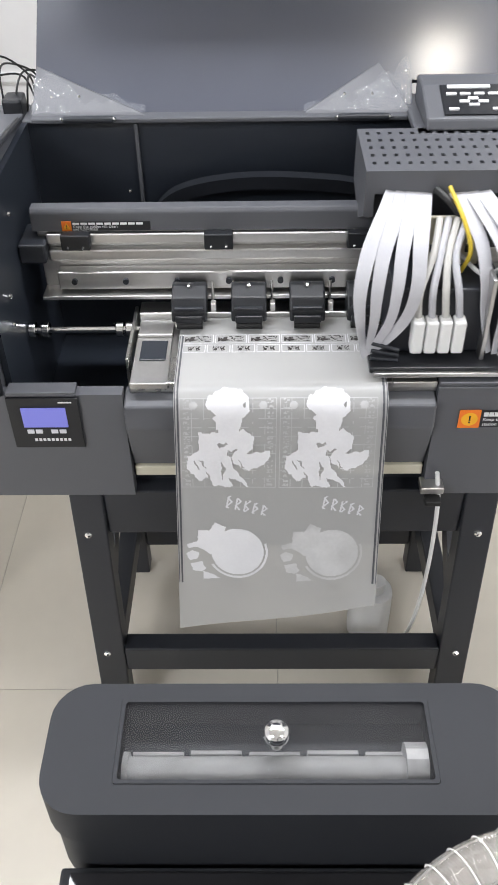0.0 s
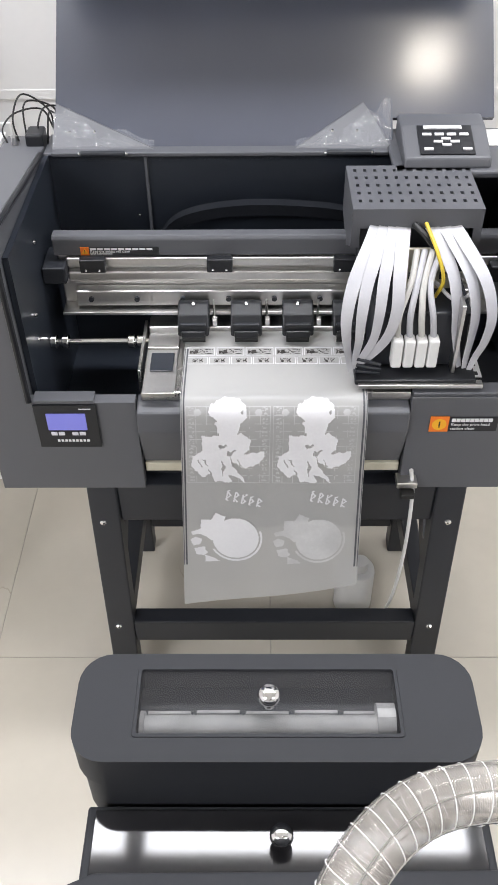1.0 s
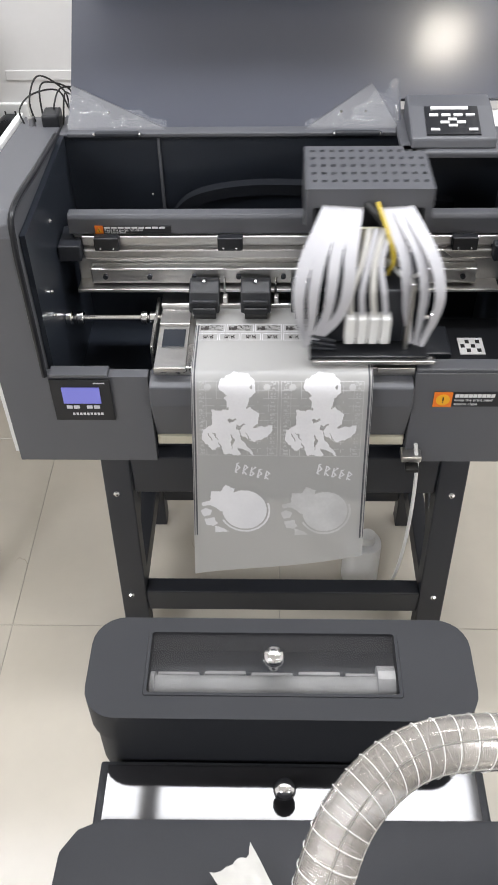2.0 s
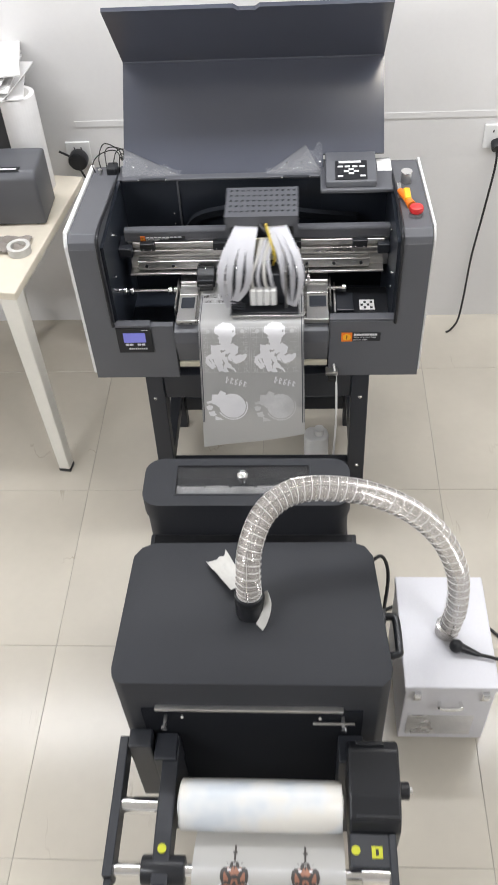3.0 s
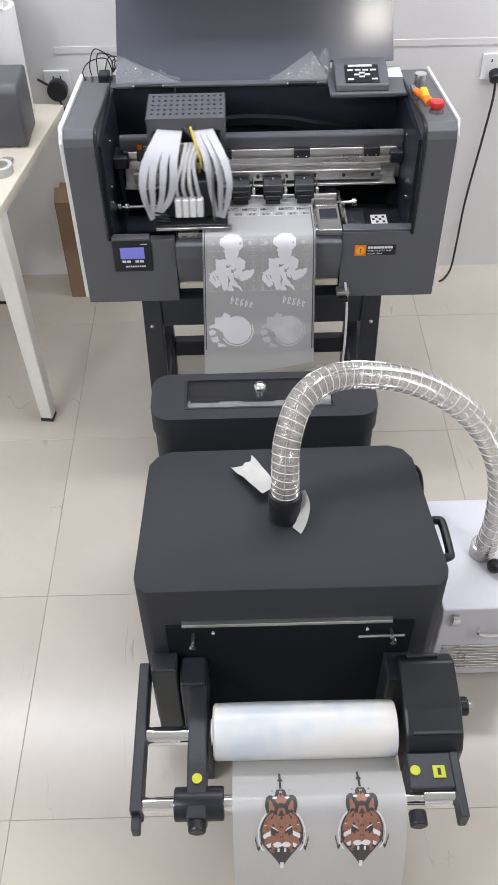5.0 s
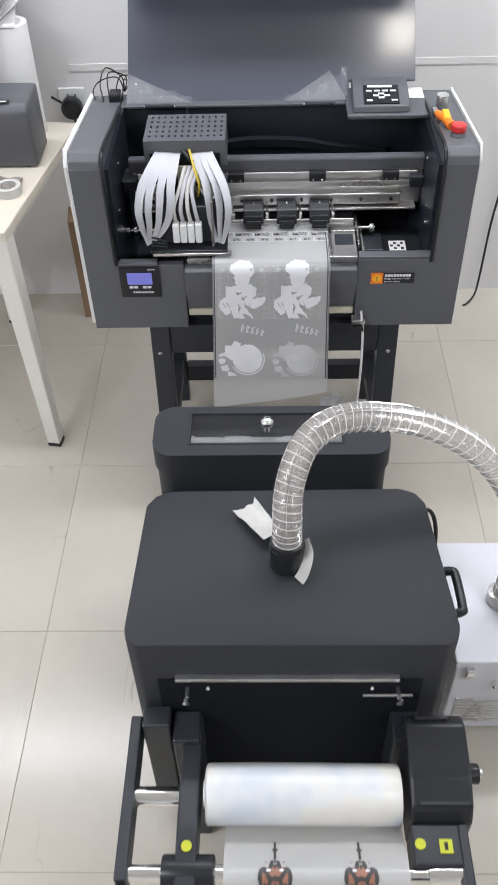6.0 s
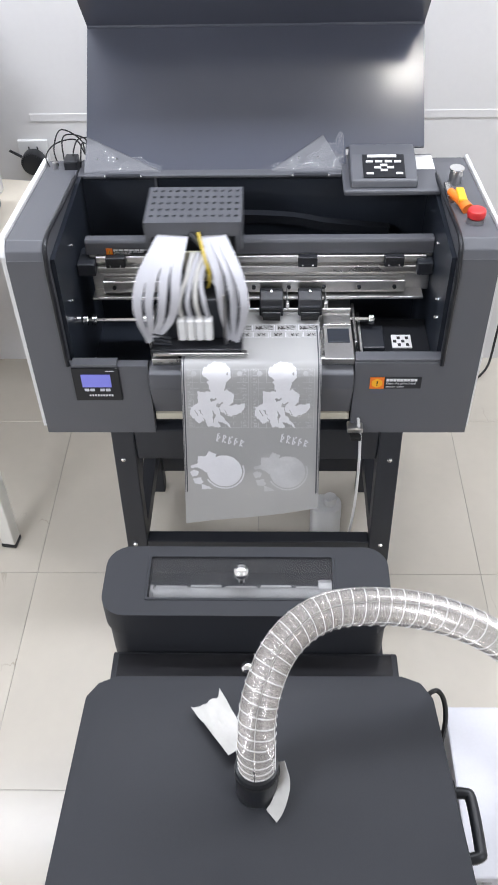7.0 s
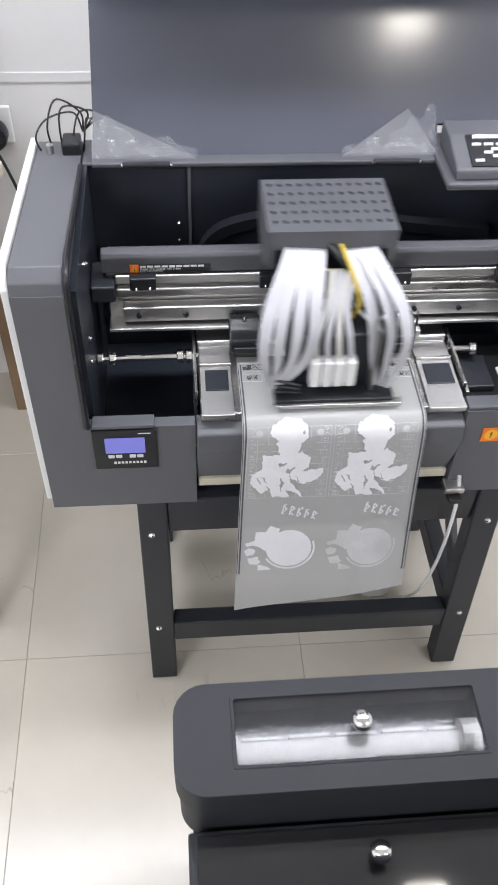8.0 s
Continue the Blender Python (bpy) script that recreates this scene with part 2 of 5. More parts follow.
def glide(points, n):
    """n points on a smooth line through the given ones."""
    pts = [Vector(p) for p in points]
    pts = [2 * pts[0] - pts[1]] + pts + [2 * pts[-1] - pts[-2]]
    out = []
    spans = len(pts) - 3
    for k in range(n):
        s = k / (n - 1) * spans
        i = min(int(s), spans - 1)
        t = s - i
        a, b, c, d = pts[i:i + 4]
        out.append(0.5 * (2 * b + (c - a) * t + (2 * a - 5 * b + 4 * c - d) * t * t + (3 * b - a - 3 * c + d) * t ** 3))
    return out


def frames_along(pts, up=Vector((0, 0, 1))):
    out = []
    side = None
    for i, p in enumerate(pts):
        d = (pts[min(i + 1, len(pts) - 1)] - pts[max(i - 1, 0)]).normalized()
        if side is None:
            side = d.cross(up)
            if side.length < 0.05:
                side = d.cross(Vector((0, 1, 0)))
        side = (side - d * side.dot(d)).normalized()
        out.append((p, d, side, side.cross(d)))
    return out


def tube(points, radius, n=40, seg=10, bm=None, caps=True):
    """A round tube; radius may be a function of 0..1."""
    own = bmesh.new()
    pts = glide(points, n)
    rings = []
    for i, (p, d, s, u) in enumerate(frames_along(pts)):
        r = radius(i / (n - 1)) if callable(radius) else radius
        rings.append([own.verts.new(p + r * (math.cos(a) * s + math.sin(a) * u)) for a in (2 * math.pi * k / seg for k in range(seg))])
    for a, b in zip(rings, rings[1:]):
        for k in range(seg):
            own.faces.new((a[k], a[(k + 1) % seg], b[(k + 1) % seg], b[k]))
    if caps:
        own.faces.new(rings[0])
        own.faces.new(rings[-1][::-1])
    return join(bm, own)


FACING = (0, -0.68, 0.73)


def strap(points, width, thick, n=24, side=None, bm=None, taper=0.0):
    """A flat band along a line."""
    own = bmesh.new()
    pts = glide(points, n)
    rings = []
    for i, (p, d, s, u) in enumerate(frames_along(pts)):
        if side is not None:
            s = d.cross(Vector(FACING)) + 0.35 * Vector((0, -1, 0.3)) * math.sin(2.4 * i / n) if side == "open" else Vector(side)
            s = (s - d * s.dot(d)).normalized()
            u = s.cross(d)
        rings.append([own.verts.new(p + a * width / 2 * (1 - taper * (i / n) ** 2) * s + b * thick / 2 * u) for a, b in ((-1, -1), (1, -1), (1, 1), (-1, 1))])
    for a, b in zip(rings, rings[1:]):
        for k in range(4):
            own.faces.new((a[k], a[(k + 1) % 4], b[(k + 1) % 4], b[k]))
    own.faces.new(rings[0])
    own.faces.new(rings[-1][::-1])
    return join(bm, own)


def rounded(x0, x1, y0, y1, r, seg=6):
    """Outline of a rectangle with round corners."""
    out = []
    for cx, cy, a0 in ((x1 - r, y1 - r, 0), (x0 + r, y1 - r, 90), (x0 + r, y0 + r, 180), (x1 - r, y0 + r, 270)):
        for k in range(seg + 1):
            a = radians(a0 + 90 * k / seg)
            out.append((cx + r * math.cos(a), cy + r * math.sin(a)))
    return out


def ring_plate(outer, inner, z0, z1, bm=None):
    """A flat plate with a hole, both outlines with the same count."""
    own = bmesh.new()
    n = len(outer)
    v = [[own.verts.new((p[0], p[1], z)) for p in o] for o in (outer, inner) for z in (z0, z1)]
    for i in range(n):
        j = (i + 1) % n
        own.faces.new((v[0][i], v[0][j], v[1][j], v[1][i]))
        own.faces.new((v[2][i], v[2][j], v[3][j], v[3][i]))
        own.faces.new((v[1][i], v[1][j], v[3][j], v[3][i]))
        own.faces.new((v[0][i], v[0][j], v[2][j], v[2][i]))
    return join(bm, own)


def rounded_hole(x0, x1, y0, y1, seg=6):
    return rounded(x0, x1, y0, y1, 0.004, seg)


# ---- the room ----
X0, X1, Y0, Y1 = -2.9, 2.9, -4.9, 0.935
tagged(part("wall_north", box(X0, X1, Y1, Y1 + 0.15, 0, CEIL), M_WALL), "white painted plaster wall behind the printer", "wall", kind="structure")
tagged(part("wall_south", box(X0, X1, Y0 - 0.15, Y0, 0, CEIL), M_WALL), "plain white painted wall", "wall", kind="structure")
tagged(part("wall_east", box(X1, X1 + 0.15, Y0 - 0.15, Y1 + 0.15, 0, CEIL), M_WALL), "plain white painted wall", "wall", kind="structure")
tagged(part("wall_west", box(X0 - 0.15, X0, Y0 - 0.15, Y1 + 0.15, 0, CEIL), M_WALL), "plain white painted wall", "wall", kind="structure")
tagged(part("ceiling", box(X0 - 0.15, X1 + 0.15, Y0 - 0.15, Y1 + 0.15, CEIL, CEIL + 0.12), M_CEIL), "plain white ceiling", "ceiling", kind="structure")
floor = tagged(part("floor", box(X0 - 0.15, X1 + 0.15, Y0 - 0.15, Y1 + 0.15, -0.15, -0.0018), M_GROUT), "floor of polished cream tiles with thin dark joints", "floor", kind="structure")
tagged(part("trim", box(-0.64, X1, Y1 - 0.0025, Y1, 0.854, 0.876, 0.001), M_WALL), "white cable trunking along the wall", "trim", kind="structure")


TUBE_GLOW = glow("tube_glow", (1, 0.97, 0.9), 3.0)
for x, y, lx, ly in TUBES:
    t = thing("ceiling_light", (x, y, CEIL - 0.08), "white ceiling light with a long bright diffuser", "ceiling light", "ceiling lights")
    part("housing", box(x - lx / 2 - 0.02, x + lx / 2 + 0.02, y - ly / 2 - 0.02, y + ly / 2 + 0.02, CEIL - 0.05, CEIL - 0.001, 0.006), M_WHITE, t)
    part("diffuser", box(x - lx / 2, x + lx / 2, y - ly / 2, y + ly / 2, CEIL - 0.075, CEIL - 0.05, 0.008), TUBE_GLOW, t)


# ---- the printer ----
printer = thing("printer", (0, 0.2, 0.545), "dark grey film printer with raised lid on a black stand", "printer")
CHEEK = [(0.0, 0.548), (0.0, 1.0), (0.006, 1.018), (0.026, 1.032), (0.44, 0.985), (0.44, 0.548)]
part("side_cheek", prism(CHEEK, -0.470, -0.395, "x", 0.002), M_GREY, printer)
part("side_cheek", prism(CHEEK, 0.395, 0.470, "x", 0.002), M_GREY, printer)
OUT = [(0.012, 0.556), (0.008, 1.004), (0.028, 1.038), (0.44, 0.992), (0.44, 0.556)]
part("side_panel", prism(OUT, -0.482, -0.471, "x", 0.002), M_WHITE, printer, "white side panel seen edge-on")
part("side_panel", prism(OUT, 0.471, 0.478, "x", 0.002), M_WHITE, printer, "white side panel seen edge-on")
# rubber edge round the opening
for sx in (-1, 1):
    part("edge_trim", tube([(sx * 0.393, -0.002, 0.745), (sx * 0.393, -0.002, 0.9), (sx * 0.393, 0.0, 0.99), (sx * 0.393, 0.03, 1.031), (sx * 0.393, 0.2, 1.012), (sx * 0.393, 0.34, 0.996)], 0.005, 40, 8), M_PLASTIC, printer, smooth=True)
part("front_panel", prism([(-0.4702, 0.5478), (-0.225, 0.5478), (-0.225, 0.742), (-0.3948, 0.742), (-0.3948, 1.001), (-0.4702, 1.001)], -0.0006, 0.020, "y", 0.0004), M_GREY, printer)
part("front_panel", prism([(0.4702, 0.5478), (0.213, 0.5478), (0.213, 0.750), (0.3948, 0.750), (0.3948, 1.001), (0.4702, 1.001)], -0.0006, 0.020, "y", 0.0004), M_GREY, printer)
part("front_lip", box(-0.386, -0.290, -0.004, 0.02, 0.742, 0.749, 0.001), M_GREY, printer)
part("front_lip", box(0.214, 0.394, 0.002, 0.03, 0.750, 0.757, 0.002), M_GREY, printer)
# dark box behind the opening
part("inner_back", box(-0.394, 0.394, 0.36, 0.372, 0.56, 0.985), M_INNER, printer, "black sheet at the back of the printing space")
part("inner_floor", box(-0.394, 0.394, 0.03, 0.36, 0.585, 0.60), M_INNER, printer)
for sx in (-1, 1):
    part("inner_side", box(sx * 0.385, sx * 0.394, 0.031, 0.36, 0.60, 0.985), M_INNER, printer)
part("inner_rib", box(-0.222, -0.217, 0.352, 0.36, 0.62, 0.985), M_GREY, printer)
part("rear_deck", box(-0.394, 0.394, 0.36, 0.44, 0.972, 0.988, 0.003), M_GREY, printer)
part("rear_panel", box(-0.394, 0.394, 0.425, 0.44, 0.55, 0.971), M_GREY, printer)
part("belly", box(-0.394, 0.394, 0.031, 0.424, 0.552, 0.566), M_BLACK, printer)
for x, z in ((-0.239, 0.84), (-0.239, 0.80), (-0.239, 0.875)):
    part("screw", ball((x, 0.358, z), 0.003, 10), M_CHROME, printer)
for z, y in ((0.93, 0.17), (0.84, 0.10), (0.80, 0.09), (0.86, 0.22)):
    part("screw", ball((-0.384, y, z), 0.004, 10), M_CHROME, printer)
    part("screw", ball((0.384, y, z), 0.004, 10), M_CHROME, printer)

part("cable_chain", strap([(-0.205, 0.330, 0.79), (-0.192, 0.328, 0.85), (-0.150, 0.326, 0.888), (-0.05, 0.326, 0.905), (0.08, 0.326, 0.900), (0.16, 0.326, 0.885), (0.30, 0.326, 0.870)], 0.022, 0.020, 60, (0, 1, 0)), M_DEEP, printer, "black cable chain", smooth=True)
# cross beam with its rails
part("beam_cover", prism([(0.205, 0.884), (0.205, 0.913), (0.209, 0.919), (0.228, 0.919), (0.228, 0.884)], -0.365, 0.384, "x", 0.002), M_GREY, printer)
part("beam", box(-0.36, 0.384, 0.21, 0.28, 0.788, 0.884, 0.002), M_ALU, printer, "bright aluminium cross beam")
part("guide_rail", box(-0.345, 0.37, 0.197, 0.211, 0.840, 0.858, 0.003), M_STEEL, printer, "polished steel guide rail")
part("guide_rail", box(-0.345, 0.37, 0.200, 0.211, 0.866, 0.882, 0.002), M_ALU, printer)
part("drip_plate", box(-0.36, 0.37, 0.176, 0.212, 0.786, 0.792, 0.001), M_ALU, printer)
part("clamp_bar", box(-0.335, 0.33, 0.188, 0.209, 0.797, 0.826, 0.002), M_ALU, printer, "drilled aluminium bar")
for k in range(9):
    x = -0.31 + 0.077 * k
    part("bolt", rod((x, 0.189, 0.812), (x, 0.183, 0.812), 0.0045, 12), M_BLACK, printer)
for x in (-0.30, -0.092, 0.115, 0.30):
    blk = part("rail_block", box(x - 0.021, x + 0.021, 0.183, 0.20, 0.864, 0.888, 0.002), M_PLASTIC, printer)
    for dx in (-0.011, 0.011):
        part("screw", ball((x + dx, 0.182, 0.870), 0.0026, 8), M_CHROME, blk)
part("end_block", box(-0.384, -0.345, 0.18, 0.25, 0.845, 0.875, 0.003), M_BLACK, printer)
part("end_block", box(0.35, 0.384, 0.18, 0.25, 0.845, 0.875, 0.003), M_BLACK, printer)

# pinch rollers
for x in (-0.137, -0.049, 0.037, 0.121):
    arm = part("pinch_arm", prism([(0.182, 0.814), (0.170, 0.815), (0.146, 0.806), (0.134, 0.792), (0.130, 0.774), (0.155, 0.772), (0.182, 0.79)], x - 0.026, x + 0.026, "x", 0.003), M_PLASTIC, printer, "black sprung pinch roller arm")
    part("pinch_cap", box(x - 0.020, x + 0.020, 0.126, 0.131, 0.774, 0.786, 0.002), M_PLASTIC, arm)
    part("pinch_rib", box(x - 0.021, x + 0.021, 0.132, 0.138, 0.793, 0.797, 0.001), M_BLACK, arm)
    part("screw", ball((x, 0.166, 0.815), 0.004, 10), M_CHROME, arm)
    part("pinch_roller", rod((x - 0.019, 0.138, 0.765), (x + 0.019, 0.138, 0.765), 0.0065, 14), M_CABLE, arm)
    part("spring_rod", rod((x + 0.034, 0.17, 0.82), (x + 0.034, 0.16, 0.775), 0.002, 8), M_STEEL, printer)
    part("spring_block", box(x + 0.031, x + 0.039, 0.152, 0.164, 0.778, 0.792, 0.001), M_ALU, printer)

# feed shaft
part("feed_shaft", rod((-0.384, 0.155, 0.747), (-0.16, 0.155, 0.747), 0.0055, 16), M_CHROME, printer)
part("feed_shaft", rod((0.15, 0.155, 0.747), (0.265, 0.155, 0.747), 0.0055, 16), M_CHROME, printer)
for x in (-0.378, -0.358, -0.245, -0.230, 0.258):
    part("shaft_collar", rod((x - 0.006, 0.155, 0.747), (x + 0.006, 0.155, 0.747), 0.012, 18, bevel=0.002), M_CHROME, printer)
part("shaft_bracket", box(-0.224, -0.219, 0.05, 0.19, 0.60, 0.766, 0.001), M_STEEL, printer)
part("shaft_bracket", box(0.215, 0.220, 0.05, 0.19, 0.60, 0.766, 0.001), M_STEEL, printer)

# platen and the guide before it
part("platen", box(-0.216, 0.213, 0.012, 0.17, 0.735, 0.752, 0.002), M_STEEL, printer, "steel platen under the film")
part("platen_rear", box(-0.216, 0.213, 0.17, 0.205, 0.735, 0.765, 0.002), M_ALU, printer)
for x0, x1 in ((-0.214, -0.162), (0.150, 0.211)):
    part("edge_guide", box(x0, x1, 0.014, 0.165, 0.7525, 0.756, 0.001), M_ALU, printer, "clear-edged aluminium film guide")
    part("guide_rib", box(x0, x1, 0.118, 0.124, 0.756, 0.761, 0.001), M_STEEL, printer)
    part("guide_pad", box(x0 + 0.008, x1 - 0.006, 0.06, 0.108, 0.756, 0.758, 0.001), M_INNER, printer)
    part("guide_bar", box(x0, x1, 0.004, 0.016, 0.748, 0.757, 0.001), M_ALU, printer)
GUIDE = [(0.012, 0.735), (-0.012, 0.728), (-0.014, 0.69), (0.012, 0.60), (0.03, 0.60), (0.03, 0.735)]
part("front_guide", prism(GUIDE, -0.2235, 0.2115, "x", 0.003), M_GREY, printer, "bent grey film guide below the platen")
part("guide_strip", box(-0.222, 0.210, 0.008, 0.03, 0.580, 0.5985, 0.002), M_CREAM, printer, "cream strip under the film guide")
# capping station at the far end
part("cap_tray", box(0.222, 0.385, 0.06, 0.2, 0.690, 0.715, 0.003), M_PLASTIC, printer)
part("cap_pad", box(0.235, 0.285, 0.08, 0.16, 0.715, 0.727, 0.003), M_BLACK, printer)
cap = part("cap_label", box(0.302, 0.345, 0.09, 0.135, 0.716, 0.719, 0.0005), M_PAPER, printer, "white label with a dark pattern")
for i in range(4):
    for j in range(3):
        if (i + j) % 2:
            part("mark", box(0.305 + 0.009 * i, 0.312 + 0.009 * i, 0.095 + 0.012 * j, 0.104 + 0.012 * j, 0.719, 0.7196), M_CABLE, cap)
part("wiper", box(0.228, 0.234, 0.06, 0.2, 0.715, 0.735, 0.001), M_ALU, printer)

# display on the front
disp = part("display", box(-0.388, -0.287, -0.006, -0.0015, 0.650, 0.740, 0.001), M_PLASTIC, printer, "black control panel with a lit blue screen")
part("screen", box(-0.369, -0.306, -0.0085, -0.006, 0.690, 0.724, 0.0004), M_SCREEN, disp, "lit blue screen")
for k in range(4):
    part("button", box(-0.366 + 0.012 * k + (0.010 if k > 1 else 0), -0.356 + 0.012 * k + (0.010 if k > 1 else 0), -0.008, -0.006, 0.678, 0.685, 0.0008), M_BOX, disp)
for k in range(9):
    part("mark", box(-0.358 + 0.006 * k, -0.354 + 0.006 * k, -0.0066, -0.006, 0.663, 0.668), M_DOT, disp)
part("mark", box(-0.315, -0.296, -0.0066, -0.006, 0.732, 0.734), M_DOT, disp)


def words(text, size, m, mat, parent, name="lettering"):
    cu = bpy.data.curves.new(name, "FONT")
    cu.body, cu.size, cu.extrude = text, size, 0.0002
    cu.align_x, cu.align_y = "LEFT", "CENTER"
    tmp = bpy.data.objects.new(name, cu)
    scene.collection.objects.link(tmp)
    me = bpy.data.meshes.new_from_object(tmp.evaluated_get(bpy.context.evaluated_depsgraph_get()))
    bpy.data.objects.remove(tmp)
    me.materials.clear()
    me.materials.append(mat)
    ob = new(name, me)
    ob.parent = parent
    base = Vector(root(parent)["base"])
    ob.matrix_basis = Matrix.Translation(-base) @ m
    return ob


def warning(x0, x1, y, z0, z1, parent, sign, lines):
    """An orange warning square with a black strip of white writing beside it, on a face towards -y."""
    w = z1 - z0
    lab = part("warning_label", box(x0, x0 + w * 0.95, y - 0.0012, y, z0, z1), M_ORANGE, parent, "orange warning label with white writing")
    part("strip", box(x0 + w * 0.95, x1, y - 0.0011, y, z0 + w * 0.03, z1 - w * 0.03), M_PLASTIC, lab)
    cx, cz = x0 + w * 0.475, (z0 + z1) / 2
    if sign == "triangle":
        part("sign", prism([(cx - w * 0.36, cz - w * 0.28), (cx + w * 0.36, cz - w * 0.28), (cx, cz + w * 0.34)], y - 0.0018, y - 0.0012, "y"), M_AMBER, lab)
    else:
        part("sign", rod((cx, y - 0.0018, cz), (cx, y - 0.0012, cz), w * 0.36, 24), M_AMBER, lab)
    part("mark", box(cx - w * 0.035, cx + w * 0.035, y - 0.0024, y - 0.0018, cz - w * 0.06, cz + w * 0.20), M_CABLE, lab)
    part("mark", box(cx - w * 0.035, cx + w * 0.035, y - 0.0024, y - 0.0018, cz - w * 0.20, cz - w * 0.12), M_CABLE, lab)
    for k in range(9):
        a = x0 + w * 1.08 + k * (x1 - x0 - w * 1.2) / 9.6
        part("mark", box(a, a + (x1 - x0 - w) / 12, y - 0.0017, y - 0.0011, cz + w * 0.16, cz + w * 0.38), M_DOT, lab)
    for i in range(0 if lines else 2):
        for k in range(7 - 3 * i):
            a = x0 + w * 1.08 + k * (x1 - x0 - w * 1.2) / 8
            part("mark", box(a, a + (x1 - x0 - w) / (9.5 + k % 3), y - 0.0017, y - 0.0011, cz - w * (0.12 + 0.24 * i), cz + w * (0.02 - 0.24 * i)), M_DOT, lab)
    for i, text in enumerate(lines):
        words(text, min(w * 0.42, (x1 - x0 - w * 1.1) / (0.5 * max(map(len, lines)))), Matrix.Translation((x0 + w * 1.06, y - 0.0014, cz - w * (0.02 + 0.27 * i))) @ pose(0, 0, 0, 90), M_DOT, lab)


warning(-0.320, -0.191, 0.2045, 0.8855, 0.9005, printer, "triangle", ["Keep the guides rail clean", "and lubricated"])
warning(0.247, 0.356, -0.0016, 0.680, 0.712, printer, "round", ["Keep the print head", "station clean"])

# lid standing open, leaning back
LEAN = math.tan(radians(44))


def lid_y(z, off=0.0):
    return 0.372 + (z - 0.99) * LEAN - off


bm = bmesh.new()
FOLD = 1.221
low = [(-0.374, 0.992), (0.20, 0.992), (0.20, 1.027), (0.372, 1.027), (0.372, FOLD), (-0.372, FOLD)]
front = [bm.verts.new((x, lid_y(z), z)) for x, z in low]
back = [bm.verts.new((x, lid_y(z) + 0.008, z - 0.008)) for x, z in low]
bm.faces.new(front)
bm.faces.new(back[::-1])
for i in range(6):
    bm.faces.new((front[i], front[(i + 1) % 6], back[(i + 1) % 6], back[i]))
lid = part("lid", bm, M_LID, printer, "raised glossy grey lid leaning back")
YF = lid_y(FOLD)
FLAP = [(-0.372, 0), (0.372, 0), (0.372, 0.280), (0.034, 0.280), (0.022, 0.266), (-0.022, 0.266), (-0.034, 0.280), (-0.372, 0.280)]
tilt = radians(41)
bm = bmesh.new()
fa = [bm.verts.new((x, YF - d * math.sin(tilt), FOLD + 0.001 + d * math.cos(tilt))) for x, d in FLAP]
fb = [bm.verts.new((x, YF + 0.006 - d * math.sin(tilt), FOLD + 0.009 + d * math.cos(tilt))) for x, d in FLAP]
bm.faces.new(fa)
bm.faces.new(fb[::-1])
for i in range(8):
    bm.faces.new((fa[i], fa[(i + 1) % 8], fb[(i + 1) % 8], fb[i]))
part("lid_flap", bm, M_LID, lid, "bent front flap with a finger notch")
part("fold_edge", rod((-0.372, YF + 0.003, FOLD + 0.001), (0.372, YF + 0.003, FOLD + 0.001), 0.006, 12), M_LID, lid, smooth=True)
part("lid_frame", box(-0.376, 0.19, 0.345, 0.371, 0.9885, 0.996, 0.002), M_GREY, lid)
for x0 in (-0.325, 0.085):
    part("hinge", rod((x0, 0.342, 0.996), (x0 + 0.075, 0.342, 0.996), 0.005, 12), M_BLACK, lid)
    for dx in (-0.002, 0.077):
        part("screw", ball((x0 + dx, 0.338, 0.998), 0.003, 8), M_CHROME, lid)


def gusset(xa, xb, peak):
    """A bent triangular bracket on the lid, still wrapped in clear film."""
    zt = 1.047
    g = bmesh.new()
    pts = [(xa, 0.996), (xb, 0.996), (peak, zt)]
    a = [g.verts.new((x, lid_y(z, 0.018 if z < 1.0 else 0.004), z)) for x, z in pts]
    b = [g.verts.new((x, lid_y(z, 0.014 if z < 1.0 else 0.001), z)) for x, z in pts]
    g.faces.new(a)
    g.faces.new(b[::-1])
    for i in range(3):
        g.faces.new((a[i], a[(i + 1) % 3], b[(i + 1) % 3], b[i]))
    ob = part("lid_bracket", g, M_GREY, lid, "triangular grey bracket with film scraps")
    mid = (xa + xb + peak) / 3
    for dx in (-0.02, 0.022):
        part("screw", ball((mid + dx - 0.01, lid_y(1.018, 0.013), 1.013), 0.0042, 10), M_CHROME, ob)
    w = bmesh.new()
    nx, nz = 26, 12
    wide = abs(xb - xa)
    grid = []
    lo = min(xa, xb)
    for j in range(nz):
        row = []
        for i in range(nx):
            u, v = i / (nx - 1), j / (nz - 1)
            edge = 1 if abs(peak - xa) < abs(peak - xb) else 0
            hgt = (0.068 * (1 - u) ** 1.1 + 0.005) if edge == (1 if xa < xb else 0) else (0.068 * u ** 1.1 + 0.005)
            hgt *= 0.68 + 0.45 * noise.noise((u * 7, xa * 9, 3))
            x, z = lo + wide * u, 1.0 + hgt * v
            off = 0.022 - 0.012 * v + 0.007 * noise.noise((x * 45, z * 45, 1.7)) + 0.003 * noise.noise((x * 130, z * 130, 4.7))
            row.append(w.verts.new((x, lid_y(z, off), z)))
        grid.append(row)
    for j in range(nz - 1):
        for i in range(nx - 1):
            w.faces.new((grid[j][i], grid[j][i + 1], grid[j + 1][i + 1], grid[j + 1][i]))
    part("wrap", w, M_WRAP, ob, "crumpled clear protective film")


gusset(-0.376, -0.205, -0.372)
gusset(0.195, 0.035, 0.150)

